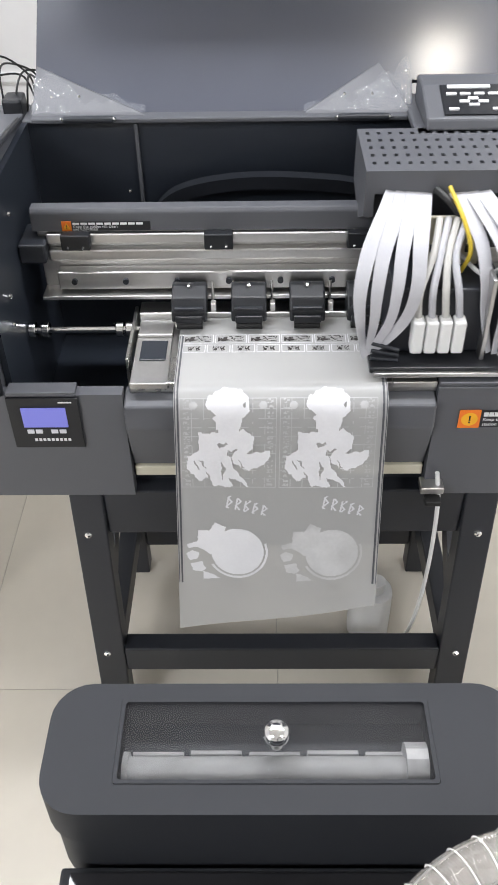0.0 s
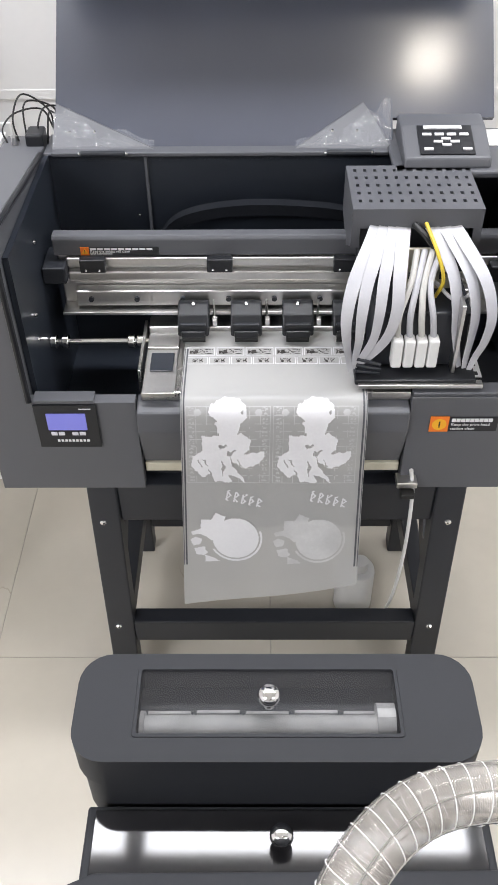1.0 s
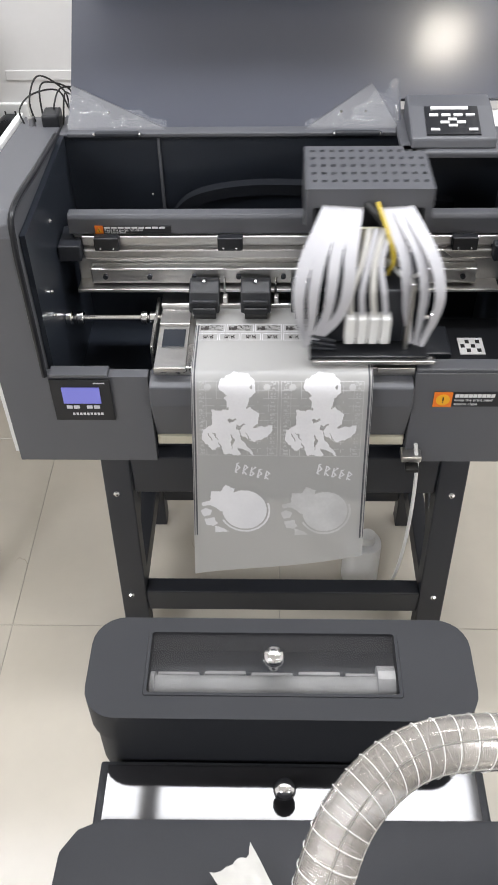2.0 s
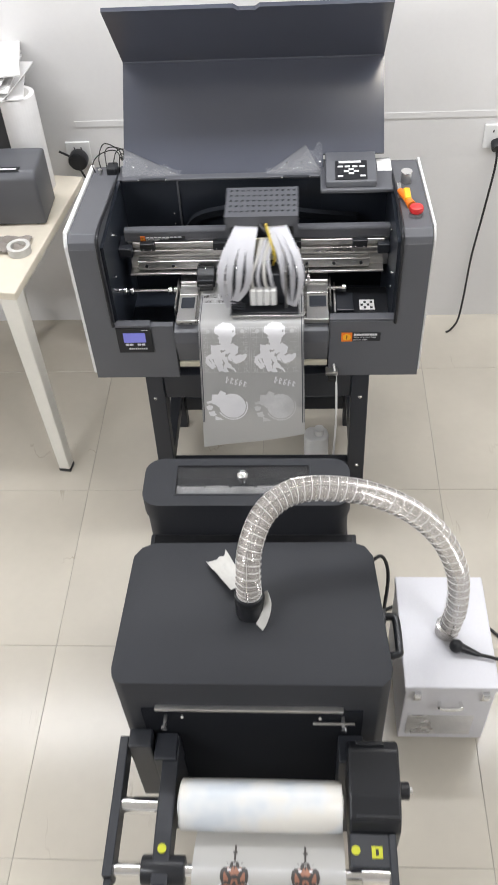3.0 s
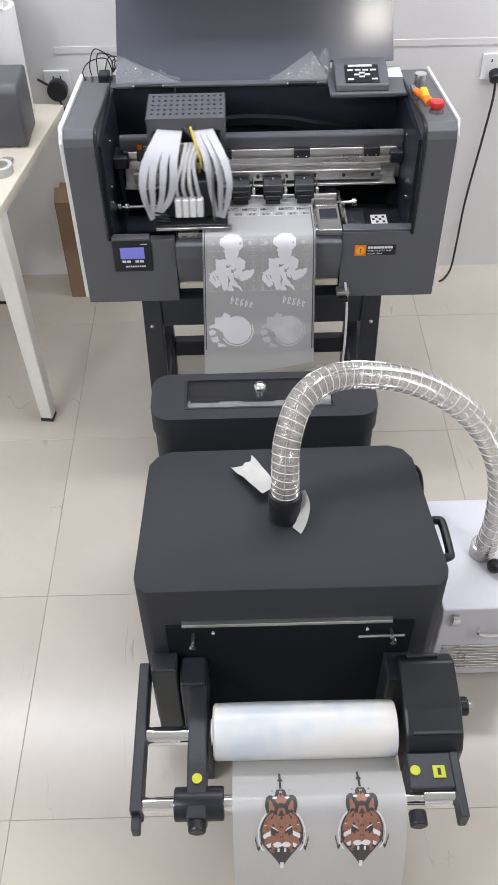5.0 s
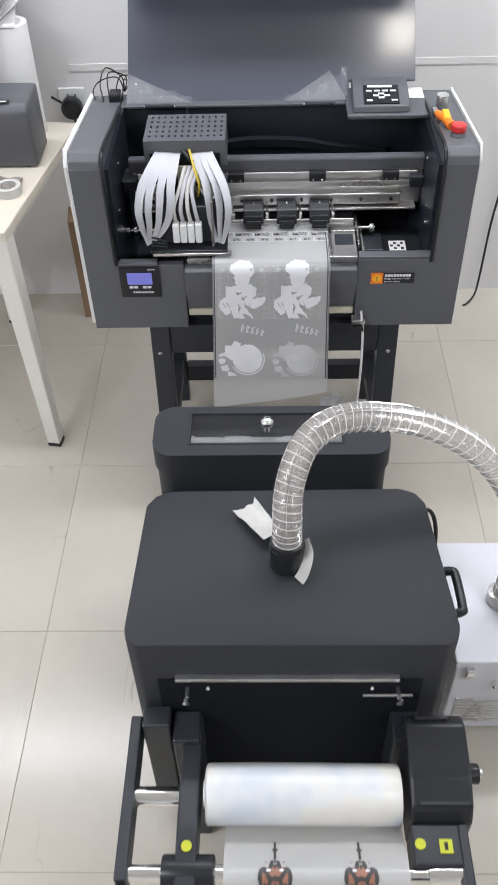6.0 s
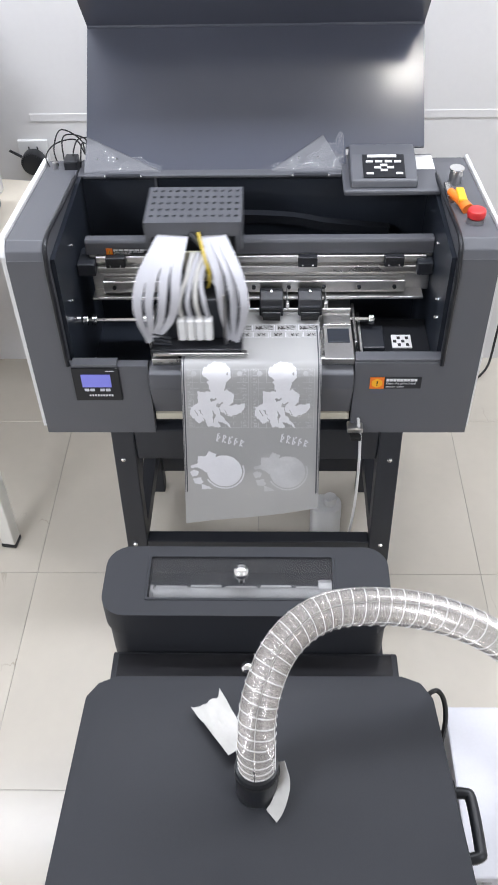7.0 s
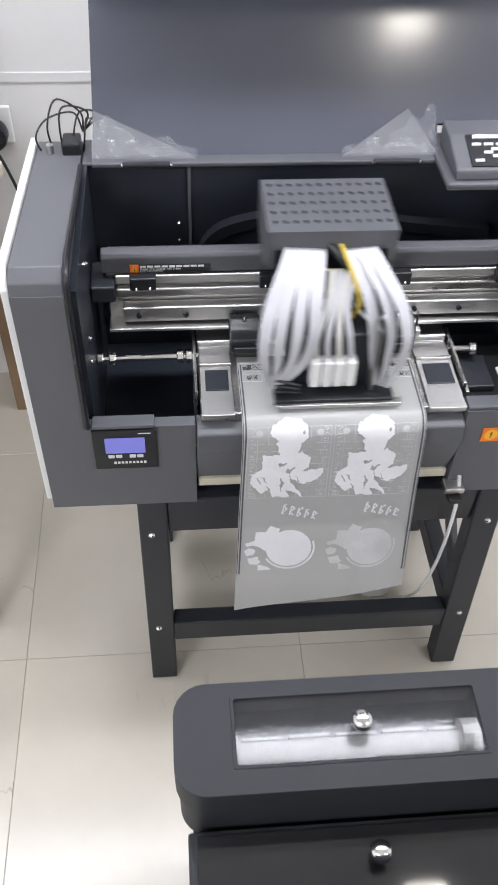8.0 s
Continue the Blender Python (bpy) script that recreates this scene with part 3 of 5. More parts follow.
# keypad pod and rear corner
part("pod_base", box(0.19, 0.394, 0.262, 0.43, 0.988, 1.000, 0.004), M_GREY, printer)
pod = part("keypad_pod", prism([(0.272, 1.0), (0.277, 1.016), (0.352, 1.038), (0.395, 1.040), (0.395, 1.0)], 0.205, 0.345, "x", 0.0035, seg=2), M_GREY, printer, "grey keypad pod")


def pod_at(u, v, w, h, mat, name, parent, lift=0.0):
    """A flat piece on the pod's sloping face; u along x, v up the slope."""
    s = math.atan2(0.022, 0.075)
    m = Matrix.Translation((u, 0.277, 1.016)) @ pose(0, 0, 0, math.degrees(s)) @ Matrix.Translation((0, v * 0.86, 0.0012 + lift))
    b = bmesh.new()
    bmesh.ops.create_cube(b, size=1)
    bmesh.ops.scale(b, verts=b.verts, vec=(w, h * 0.86, 0.0024))
    bmesh.ops.transform(b, matrix=m, verts=b.verts)
    return part(name, b, mat, parent)


part("paper_label", box(0.352, 0.392, 0.355, 0.42, 1.0002, 1.0012), M_PAPER, printer, "cream paper label")
pad = pod_at(0.275, 0.047, 0.088, 0.078, M_PLASTIC, "keypad", pod)
pod_at(0.272, 0.079, 0.062, 0.008, M_DOT, "display_strip", pad, 0.002)
for dx, v in ((-0.030, 0.060), (-0.010, 0.060), (0.010, 0.060), (0.030, 0.060), (0, 0.048), (-0.013, 0.040), (0.014, 0.040), (0, 0.031), (-0.030, 0.020), (0.032, 0.020)):
    pod_at(0.275 + dx, v, 0.0145, 0.0058, M_DOT, "button", pad, 0.002)

# stop button and tools lying by it
stop = part("stop_base", rod((0.432, 0.092, 1.020), (0.432, 0.092, 1.036), 0.017, 20), M_STEEL, printer)
part("stop_button", rod((0.432, 0.092, 1.036), (0.432, 0.092, 1.054), 0.018, 24, bevel=0.005), M_RED, stop, "red mushroom emergency stop button", smooth=True)
cut = thing("utility_knife", (0.41, 0.18, 1.014), "orange and dark utility knife lying on the printer", "knife")
part("handle", tube([(0.425, 0.135, 1.028), (0.415, 0.165, 1.030), (0.400, 0.205, 1.029)], lambda s: 0.012 - 0.004 * s, 16, 10), M_ORANGE, cut, smooth=True)
part("blade_sleeve", box(0.395, 0.408, 0.185, 0.262, 1.013, 1.020, 0.002), M_STEEL, cut)
part("clip", box(0.408, 0.425, 0.15, 0.20, 1.030, 1.042, 0.003), M_AMBER, cut)
holder = thing("steel_cup", (0.425, 0.29, 1.002), "small steel cup beside the utility knife", "cup")
part("cup", rod((0.425, 0.29, 1.002), (0.425, 0.29, 1.034), 0.014, 18, bevel=0.002), M_STEEL, holder, smooth=True)
part("rim", rod((0.425, 0.29, 1.034), (0.425, 0.29, 1.037), 0.0155, 18), M_CHROME, holder)
valve = thing("cable_gland", (-0.43, 0.45, 0.98), "tangle of black tubes and fittings behind the printer", "cable")
for k in range(5):
    part("tube", tube([(-0.46 + 0.017 * k, 0.40 + 0.01 * (k % 2), 0.985), (-0.468 + 0.021 * k, 0.41, 1.01 + 0.009 * (k * 2 % 5)), (-0.45 + 0.018 * k, 0.44, 1.025 + 0.011 * (k * 3 % 4)), (-0.41 + 0.012 * k, 0.47, 1.02), (-0.40, 0.5, 0.97)], 0.0016, 24, 8), M_CABLE, valve, smooth=True)
part("fitting", box(-0.425, -0.395, 0.38, 0.42, 0.985, 1.012, 0.004), M_PLASTIC, valve)
part("fitting", rod((-0.445, 0.39, 0.985), (-0.445, 0.39, 1.006), 0.006, 12), M_STEEL, valve)


# ---- carriage ----
carriage = thing("print_carriage", (0, 0.1, 0.78), "moving grey print carriage with looping white ribbon cables", "print head")
CX = 0.099
bm = bmesh.new()
# top plate with rows of square holes
nx, ny, x0, x1, y0, y1, zt = 25, 11, -CX, CX, 0.145, 0.285, 1.0
xs = [x0 + (x1 - x0) * (i + (0.34 if i % 2 else 0.0)) / nx for i in range(nx + 1)]
xs[-1] = x1
ys = [y0 + (y1 - y0) * (j + (0.30 if j % 2 else 0.0)) / ny for j in range(ny + 1)]
ys[-1] = y1
vt = {}


def grid_v(i, j):
    if (i, j) not in vt:
        vt[i, j] = bm.verts.new((xs[i], ys[j], zt))
    return vt[i, j]


for j in range(ny):
    for i in range(nx):
        if not (i % 2 and j % 2):
            bm.faces.new((grid_v(i, j), grid_v(i + 1, j), grid_v(i + 1, j + 1), grid_v(i, j + 1)))
geo = bmesh.ops.extrude_face_region(bm, geom=bm.faces[:])
bmesh.ops.translate(bm, verts=[v for v in geo["geom"] if isinstance(v, bmesh.types.BMVert)], vec=(0, 0, -0.004))
cover = part("cover", bm, M_GREY, carriage, "grey sheet-metal hood with a perforated top")
part("cover_front", prism([(-CX, 1.0), (CX, 1.0), (CX, 0.935), (CX - 0.013, 0.935), (CX - 0.013, 0.968), (-CX + 0.013, 0.968), (-CX + 0.013, 0.935), (-CX, 0.935)], 0.140, 0.1449, "y"), M_GREY, cover)
for sx in (-1, 1):
    part("cover_side", prism([(0.145, 0.996), (0.285, 0.996), (0.285, 0.925), (0.20, 0.905), (0.145, 0.935)], sx * CX, sx * (CX - 0.004), "x"), M_GREY, cover)
part("hood_liner", box(-0.0945, 0.0945, 0.149, 0.281, 0.9905, 0.9935), M_CHAR, carriage)
part("inner_board", box(-0.085, 0.085, 0.155, 0.18, 0.90, 0.990, 0.002), M_BLACK, carriage)
part("head_block", box(-0.062, 0.085, 0.05, 0.165, 0.775, 0.875, 0.004), M_BLACK, carriage)
part("head_plate", box(-0.09, 0.10, 0.012, 0.12, 0.766, 0.775, 0.002), M_PLASTIC, carriage)
part("head_rail", box(-0.085, 0.11, 0.006, 0.02, 0.763, 0.770, 0.001), M_STEEL, carriage)
part("slide_block", box(-0.07, 0.07, 0.165, 0.19, 0.80, 0.90, 0.003), M_BLACK, carriage)
part("side_plate", box(0.062, 0.068, 0.03, 0.15, 0.775, 0.90, 0.001), M_STEEL, carriage)
part("head_board", box(-0.02, 0.06, 0.118, 0.124, 0.86, 0.945, 0.001), M_CREAM, carriage)
for k in range(4):
    part("board_chip", box(-0.008 + 0.016 * k, 0.002 + 0.016 * k, 0.114, 0.118, 0.895, 0.905), M_BLACK, carriage)
for k in range(3):
    part("side_roller", rod((-0.088, 0.03, 0.78 + 0.012 * k), (-0.05, 0.03, 0.776 + 0.008 * k), 0.0028, 12), M_BLACK, carriage)
# connector stack
for k in range(4):
    con = part("connector", box(-0.034 + 0.0185 * k, -0.0175 + 0.0185 * k, 0.030, 0.062, 0.785, 0.836, 0.003), M_WHITE, carriage, "white plastic plug")
    part("wire", tube([(-0.026 + 0.0185 * k, 0.046, 0.835), (-0.028 + 0.017 * k, 0.044, 0.875), (-0.012 + 0.010 * k, 0.07, 0.915), (0.0 + 0.012 * k, 0.115, 0.945)], 0.005, 20, 8), M_RIBBON if k % 2 else M_TAPE, carriage, smooth=True)
part("yellow_cable", tube([(0.012, 0.135, 0.98), (0.026, 0.085, 0.955), (0.036, 0.07, 0.92), (0.03, 0.08, 0.885)], 0.0030, 20, 8), M_YELLOW, carriage, "yellow cable", smooth=True)
part("black_loop", tube([(-0.005, 0.14, 0.975), (0.012, 0.12, 0.965), (0.03, 0.115, 0.945)], 0.005, 16, 8), M_CABLE, carriage, smooth=True)
part("round_wire", tube([(0.03, 0.10, 0.90), (0.06, 0.07, 0.885), (0.085, 0.075, 0.905), (0.07, 0.11, 0.925)], 0.003, 24, 8), M_WHITE, carriage, smooth=True)


def ribbon(xt, bulge, xe, ye, ze, out, width, lie):
    """A flat cable that bows out from under the hood and comes back in to the head."""
    pts = [(xt, 0.150 + lie, 0.974), (xt + 0.30 * (bulge - xt), 0.120 - out * 0.35 + lie, 0.962), (xt + 0.80 * (bulge - xt), 0.085 - out * 0.85, 0.930),
           (bulge, 0.062 - out, 0.888), (0.80 * bulge + 0.20 * xe, 0.050 - out * 0.8, 0.845), (0.35 * bulge + 0.65 * xe, 0.042 - out * 0.4, 0.808), (xe, ye, ze)]
    part("ribbon_cable", strap(pts, width * 1.12, 0.0012, 34, "open", taper=0.66), M_RIBBON, carriage, "white ribbon cable", smooth=True)


for k, (xt, bulge, wide) in enumerate(((-0.057, -0.110, 0.0200), (-0.044, -0.087, 0.0185), (-0.031, -0.060, 0.0180), (-0.019, -0.034, 0.0200))):
    ribbon(xt, bulge, -0.096 + 0.003 * k, 0.026 + 0.004 * k, 0.784 + 0.001 * k, 0.040 - 0.005 * k, wide, 0.0022 * k)
for k, (xt, bulge, wide) in enumerate(((0.018, 0.058, 0.0190), (0.036, 0.084, 0.0175), (0.052, 0.106, 0.0190))):
    ribbon(xt, bulge, 0.074 + 0.007 * k, 0.034 - 0.004 * k, 0.785, 0.012 + 0.012 * k, wide, 0.0066 - 0.0022 * k)


# ---- stand ----
stand = thing("printer_stand", (0, 0.13, 0), "black welded steel stand under the printer", "stand")
LEGX = (-0.304, 0.308)


def slant(z):
    """The front legs lean forward towards the floor."""
    return 0.004 - 0.052 * (0.5475 - z) / 0.5475


for x in LEGX:
    part("leg", prism([(slant(0), 0), (slant(0) + 0.042, 0), (slant(0.5475) + 0.042, 0.5475), (slant(0.5475), 0.5475)], x - 0.026, x + 0.026, "x", 0.003), M_BLACK, stand)
    part("leg", box(x - 0.024, x + 0.024, 0.31, 0.352, 0.0, 0.5475, 0.003), M_BLACK, stand)
part("top_bar", box(-0.2775, 0.2815, 0.006, 0.040, 0.455, 0.5475, 0.003), M_BLACK, stand)
part("top_bar", box(-0.2795, 0.2835, 0.313, 0.350, 0.462, 0.5475, 0.003), M_BLACK, stand)
part("low_bar", box(-0.2775, 0.2815, slant(0.16) + 0.002, slant(0.16) + 0.038, 0.130, 0.192, 0.003), M_BLACK, stand)
part("low_bar", box(-0.2795, 0.2835, 0.315, 0.350, 0.085, 0.145, 0.003), M_BLACK, stand)
for x in LEGX:
    part("side_bar", box(x - 0.018, x + 0.018, slant(0.15) + 0.043, 0.3095, 0.13, 0.18, 0.003), M_BLACK, stand)
    part("side_bar", box(x - 0.018, x + 0.018, 0.047, 0.3095, 0.49, 0.5465, 0.003), M_BLACK, stand)
    for z in (0.465, 0.185):
        part("bolt", ball((x - (0.004 if x < 0 else -0.002), slant(z) - 0.002, z), 0.007, 12, 0.8), M_CHROME, stand)
    part("brace", prism([(0.048, 0.20), (0.048, 0.255), (0.309, 0.48), (0.309, 0.425)], x - 0.006, x + 0.006, "x"), M_BLACK, stand)
bottle = thing("waste_bottle", (0.185, 0.16, 0), "white plastic waste ink bottle on the floor", "bottle")
part("body", prism(rounded(0.143, 0.227, 0.125, 0.195, 0.03), 0.001, 0.125, "z", 0.006), M_WHITE, bottle, smooth=True)
part("neck", rod((0.195, 0.16, 0.124), (0.195, 0.16, 0.150), 0.017, 18), M_WHITE, bottle, smooth=True)
hose = thing("drain_hose", (0.24, 0.02, 0.5), "thin clear drain hose hanging from the printer", "hose")
part("pipe", tube([(0.228, -0.010, 0.60), (0.236, -0.014, 0.54), (0.240, -0.012, 0.42), (0.240, 0.0, 0.30), (0.239, 0.03, 0.18), (0.240, 0.08, 0.07), (0.243, 0.12, 0.008)], 0.0034, 40, 10), M_WHITE, hose, smooth=True)
part("valve", box(0.205, 0.240, -0.022, 0.006, 0.566, 0.578, 0.002), M_ALU, hose)
part("valve_handle", box(0.212, 0.236, -0.034, -0.015, 0.552, 0.561, 0.002), M_CABLE, hose)


# ---- the film in the printer ----
PROFILE = [(0.168, 0.7575), (0.06, 0.7578), (0.004, 0.757), (-0.014, 0.750), (-0.025, 0.734), (-0.032, 0.70), (-0.044, 0.62), (-0.068, 0.50), (-0.090, 0.40), (-0.106, 0.32), (-0.112, 0.25)]
LINE = glide([(0, y, z) for y, z in PROFILE], 161)
ARC = [0.0]
for p, q in zip(LINE, LINE[1:]):
    ARC.append(ARC[-1] + (q - p).length)


def film_at(x, s, lift=0.0):
    """The place on the film at x and s metres along it from the back."""
    s = max(0.0, min(s, ARC[-1] - 1e-6))
    i = max(0, min(len(ARC) - 2, int(np.searchsorted(ARC, s)) - 1))
    t = (s - ARC[i]) / (ARC[i + 1] - ARC[i])
    p = LINE[i].lerp(LINE[i + 1], t)
    d = (LINE[i + 1] - LINE[i]).normalized()
    n = Vector((0, d.z, -d.y))
    n = n if n.z - n.y > 0 else -n
    wave = 0.004 * math.sin(x * 16 + 0.6) * max(0.0, s - 0.25) / 0.3
    flare = 1 + 0.055 * max(0.0, s - 0.2) / 0.45
    return Vector((x * flare - 0.004 * max(0.0, s - 0.2) / 0.4, p.y - wave, p.z)) + lift * n


def s_at(z):
    """How far along the hanging film a height is."""
    for i in range(len(LINE) - 1):
        if LINE[i].y < 0.0 and LINE[i + 1].z <= z:
            return ARC[i + 1]
    return ARC[-1]


FX0, FX1 = -0.152, 0.142


def sheet(x0, x1, s0, s1, nx, ns, lift, thick, end=None):
    b = bmesh.new()
    v = {}
    for k, h in ((0, lift), (1, lift - thick)):
        for j in range(ns + 1):
            for i in range(nx + 1):
                u = i / nx
                e = s1 if end is None else end(u)
                v[k, i, j] = b.verts.new(film_at(x0 + (x1 - x0) * u, s0 + (e - s0) * j / ns, h))
    for j in range(ns):
        for i in range(nx):
            b.faces.new((v[0, i, j], v[0, i + 1, j], v[0, i + 1, j + 1], v[0, i, j + 1]))
    return b


film = thing("printed_film", (0, 0, 0.7575), "translucent frosted film with white prints hanging from the printer", "film")
LOW, HIGH = s_at(0.345), s_at(0.400)
part("sheet", sheet(FX0, FX1, 0, 0, 14, 70, 0, 0, lambda u: LOW + (HIGH - LOW) * u), M_FILM, film, smooth=True)
for x, w in ((-0.1505, 0.0012), (-0.1465, 0.0026), (0.1405, 0.0012), (0.1360, 0.0030)):
    part("edge_line", sheet(x - w / 2, x + w / 2, 0.05, s_at(0.440), 1, 60, 0.0009, 0), M_GREY, film)


def printed(name, x0, x1, s0, s1, inside, mat, cell=0.0022, lift=0.001, at=film_at, parent=film, label=""):
    """Ink laid on the film wherever inside(u, v) holds, u and v from -1 to 1."""
    b = bmesh.new()
    nx, ns = max(2, int(abs(x1 - x0) / cell)), max(2, int(abs(s1 - s0) / cell))
    v = {}

    def vert(i, j):
        if (i, j) not in v:
            v[i, j] = b.verts.new(at(x0 + (x1 - x0) * i / nx, s0 + (s1 - s0) * j / ns, lift))
        return v[i, j]
    for j in range(ns):
        for i in range(nx):
            if inside((i + 0.5) / nx * 2 - 1, (j + 0.5) / ns * 2 - 1):
                b.faces.new((vert(i, j), vert(i + 1, j), vert(i + 1, j + 1), vert(i, j + 1)))
    return part(name, b, mat, parent, label)


# outlines of the ragged splash, in hundredths of its half size; v runs down
SPLASH = ([(-41, -83), (-8, -97), (29, -90), (49, -77), (47, -53), (37, -43), (12, -33), (-16, -40), (-35, -50), (-52, -67)],
          [(-30, -50), (34, -48), (27, -22), (24, 0), (8, 26), (-14, 26), (-20, -8), (-24, -24)], [(-33, -44), (-24, -50), (-18, -26), (-28, -22)],
          [(-67, -15), (-12, -15), (-2, 0), (0, 26), (12, 60), (37, 86), (45, 98), (-2, 78), (8, 99), (-37, 96), (-49, 66), (-68, 40)],
          [(16, -7), (33, -22), (60, -7), (53, 20), (41, 30), (4, 30), (0, 10)], [(41, 30), (96, 20), (93, 44), (70, 60), (37, 63), (12, 50), (0, 28)],
          [(-68, 20), (-94, 34), (-97, 60), (-78, 70), (-63, 66), (-49, 58)], [(-52, 60), (-88, 66), (-70, 86), (-48, 80)])
CUTS = ([(-2, 20), (6, 26), (22, 16), (8, 36), (-4, 34)], [(24, 38), (31, 54), (38, 60), (28, 58)], [(-68, 40), (-56, 50), (-50, 60), (-60, 54)],
        [(-24, 10), (-6, 4), (-4, 9), (-20, 18)], [(-20, 44), (-8, 60), (-14, 84), (-18, 62)], [(30, -67), (40, -72), (38, -62)], [(-80, 44), (-76, 44), (-66, 62), (-70, 62)])


def within(u, v, line):
    odd = False
    for (ax, ay), (bx, by) in zip(line, line[1:] + line[:1]):
        if (ay > v) != (by > v) and u < ax + (v - ay) * (bx - ax) / (by - ay):
            odd = not odd
    return odd


def burst(u, v):
    u, v = 100 * u + 4 * noise.noise((u * 9, v * 9, 1.5)), 100 * v + 4 * noise.noise((u * 9, v * 9, 6.5))
    return any(within(u, v, p) for p in SPLASH) and not any(within(u, v, p) for p in CUTS)


STEPS = ([(-30, -100), (-3, -86), (-10, -40), (-20, 0), (-40, 10), (-70, -16), (-94, -12), (-98, -28), (-72, -34), (-70, -72), (-42, -72)],
         [(-100, 10), (-85, -4), (-68, 5), (-72, 28), (-92, 30)], [(-88, 42), (-62, 36), (-52, 60), (-62, 74), (-86, 64)], [(-60, 72), (-30, 82), (-18, 94), (-58, 99)])


def rounded_blot(u, v):
    """A disc with stepped scraps on one side and a thin rim on the other."""
    a, b = (u - 0.26) / 0.64, v / 0.80
    r, turn = math.hypot(a, b), math.degrees(math.atan2(b, a))
    rim = 1.07 < r < 1.16 and -20 < turn < 150
    u, v = 100 * u + 3 * noise.noise((u * 7, v * 7, 2.5)), 100 * v + 3 * noise.noise((u * 7, v * 7, 8.5))
    return r < 1 or rim or any(within(u, v, p) for p in STEPS)


def frame_lines(u, v):
    """A worn border, a loose grid and two columns of broken marks."""
    border = abs(u) > 0.975 or abs(v) > 0.985
    worn = noise.noise((u * 5, v * 5, 4.2)) > -0.12
    grid = worn and (abs((u * 4 + 20) % 1 - 0.5) > 0.462 or abs((v * 5 + 20) % 1 - 0.5) > 0.455)
    column = 0.80 < abs(u) < 0.93 and abs((v * 9 + 20) % 1 - 0.5) < 0.32 and noise.noise((u * 20, v * 22, 1.1)) > 0.02
    dot = math.hypot((abs(u) - 0.72) / 0.09, (v + 0.86) / 0.08) < 1
    return border or grid or column or dot


for cx in (-0.078, 0.060):
    printed("figure_print", cx - 0.060, cx + 0.062, s_at(0.762), s_at(0.612), burst, M_INKW, 0.0010, label="plain ragged white print")
    printed("frame_print", cx - 0.066, cx + 0.068, s_at(0.748), s_at(0.610), frame_lines, M_INKF, 0.0012, 0.0008)
    printed("round_print", cx - 0.062, cx + 0.058, s_at(0.552), s_at(0.442), rounded_blot, M_INKW if cx < 0 else M_INKF, 0.0010, label="plain round white print")
    for k in range(5):
        sx, ss = cx - 0.004 + 0.0125 * k, s_at(0.596) + 0.004 * k
        printed("bar_print", sx, sx + 0.0125, ss, ss + 0.022 - 0.001 * k, lambda u, v, k=k: abs(u + 0.3 * v - 0.5 * (abs((v * 0.75 + 0.31 * k) % 1.0 * 2 - 1) * 2 - 1)) < 0.26 or abs(u + 0.3 * v + 0.45) < 0.2 and abs(v) < 0.9, M_INKW, 0.0008)


def scribble(seed):
    return lambda u, v: abs(noise.noise((u * 2.6, v * 1.7, seed))) < 0.13 and abs(v) < 0.8 or math.hypot((u + 0.5) / 0.25, (v - 0.3) / 0.4) < 1


def thin_frame(u, v):
    return abs(u) > 0.95 or abs(v) > 0.90


for k in range(6):
    x = -0.147 + 0.0485 * k
    if x + 0.046 < 0.143:
        printed("small_print", x + 0.004, x + 0.042, 0.050, 0.066, scribble(k * 0.03 + 2), M_INKB, 0.0011)
        printed("small_frame", x, x + 0.046, 0.047, 0.069, thin_frame, M_INKW, 0.0011, 0.0008)
for k in range(8):
    x = -0.146 + 0.0360 * k
    printed("small_print", x + 0.008, x + 0.026, 0.076, 0.089, scribble(k * 0.03 + 7), M_INKB, 0.0011)
    printed("small_frame", x, x + 0.034, 0.073, 0.092, thin_frame, M_INKW, 0.0011, 0.0008)


# ---- powder shaker ----
shaker = thing("powder_shaker", (0, -0.45, 0.44), "charcoal powder shaker with a clear lid and round knob", "powder shaker")
HOLE = rounded_hole(-0.194, 0.157, -0.494, -0.390)
part("hood", ring_plate(rounded(-0.273, 0.257, -0.527, -0.370, 0.045), HOLE, 0.538, 0.600), M_CHAR, shaker, smooth=True)
part("body", prism(rounded(-0.268, 0.252, -0.523, -0.374, 0.042), 0.440, 0.536, "z"), M_CHAR, shaker, smooth=True)
part("well_floor", box(-0.194, 0.157, -0.494, -0.390, 0.5365, 0.545), M_INNER, shaker)
part("powder_roller", rod((-0.185, -0.462, 0.566), (0.15, -0.462, 0.566), 0.017, 20), M_POWDER, shaker, "roller coated in white powder", smooth=True)
part("roller_end", rod((0.126, -0.455, 0.570), (0.150, -0.455, 0.570), 0.024, 20), M_POWDER, shaker, smooth=True)
part("roller_end", rod((-0.188, -0.462, 0.566), (-0.182, -0.462, 0.566), 0.022, 20), M_POWDER, shaker)
for k in range(5):
    part("powder_edge", box(-0.18 + 0.066 * k, -0.122 + 0.066 * k, -0.443, -0.438, 0.552, 0.568 + 0.003 * (k % 2), 0.001), M_POWDER, shaker)
glass = part("lid_glass", box(-0.192, 0.155, -0.492, -0.392, 0.593, 0.5975, 0.001), M_GLASS, shaker, "clear acrylic lid")
part("lid_rim", ring_plate(rounded_hole(-0.1935, 0.1565, -0.4935, -0.3905), rounded_hole(-0.189, 0.152, -0.489, -0.395), 0.5976, 0.6012), M_CHAR, glass)


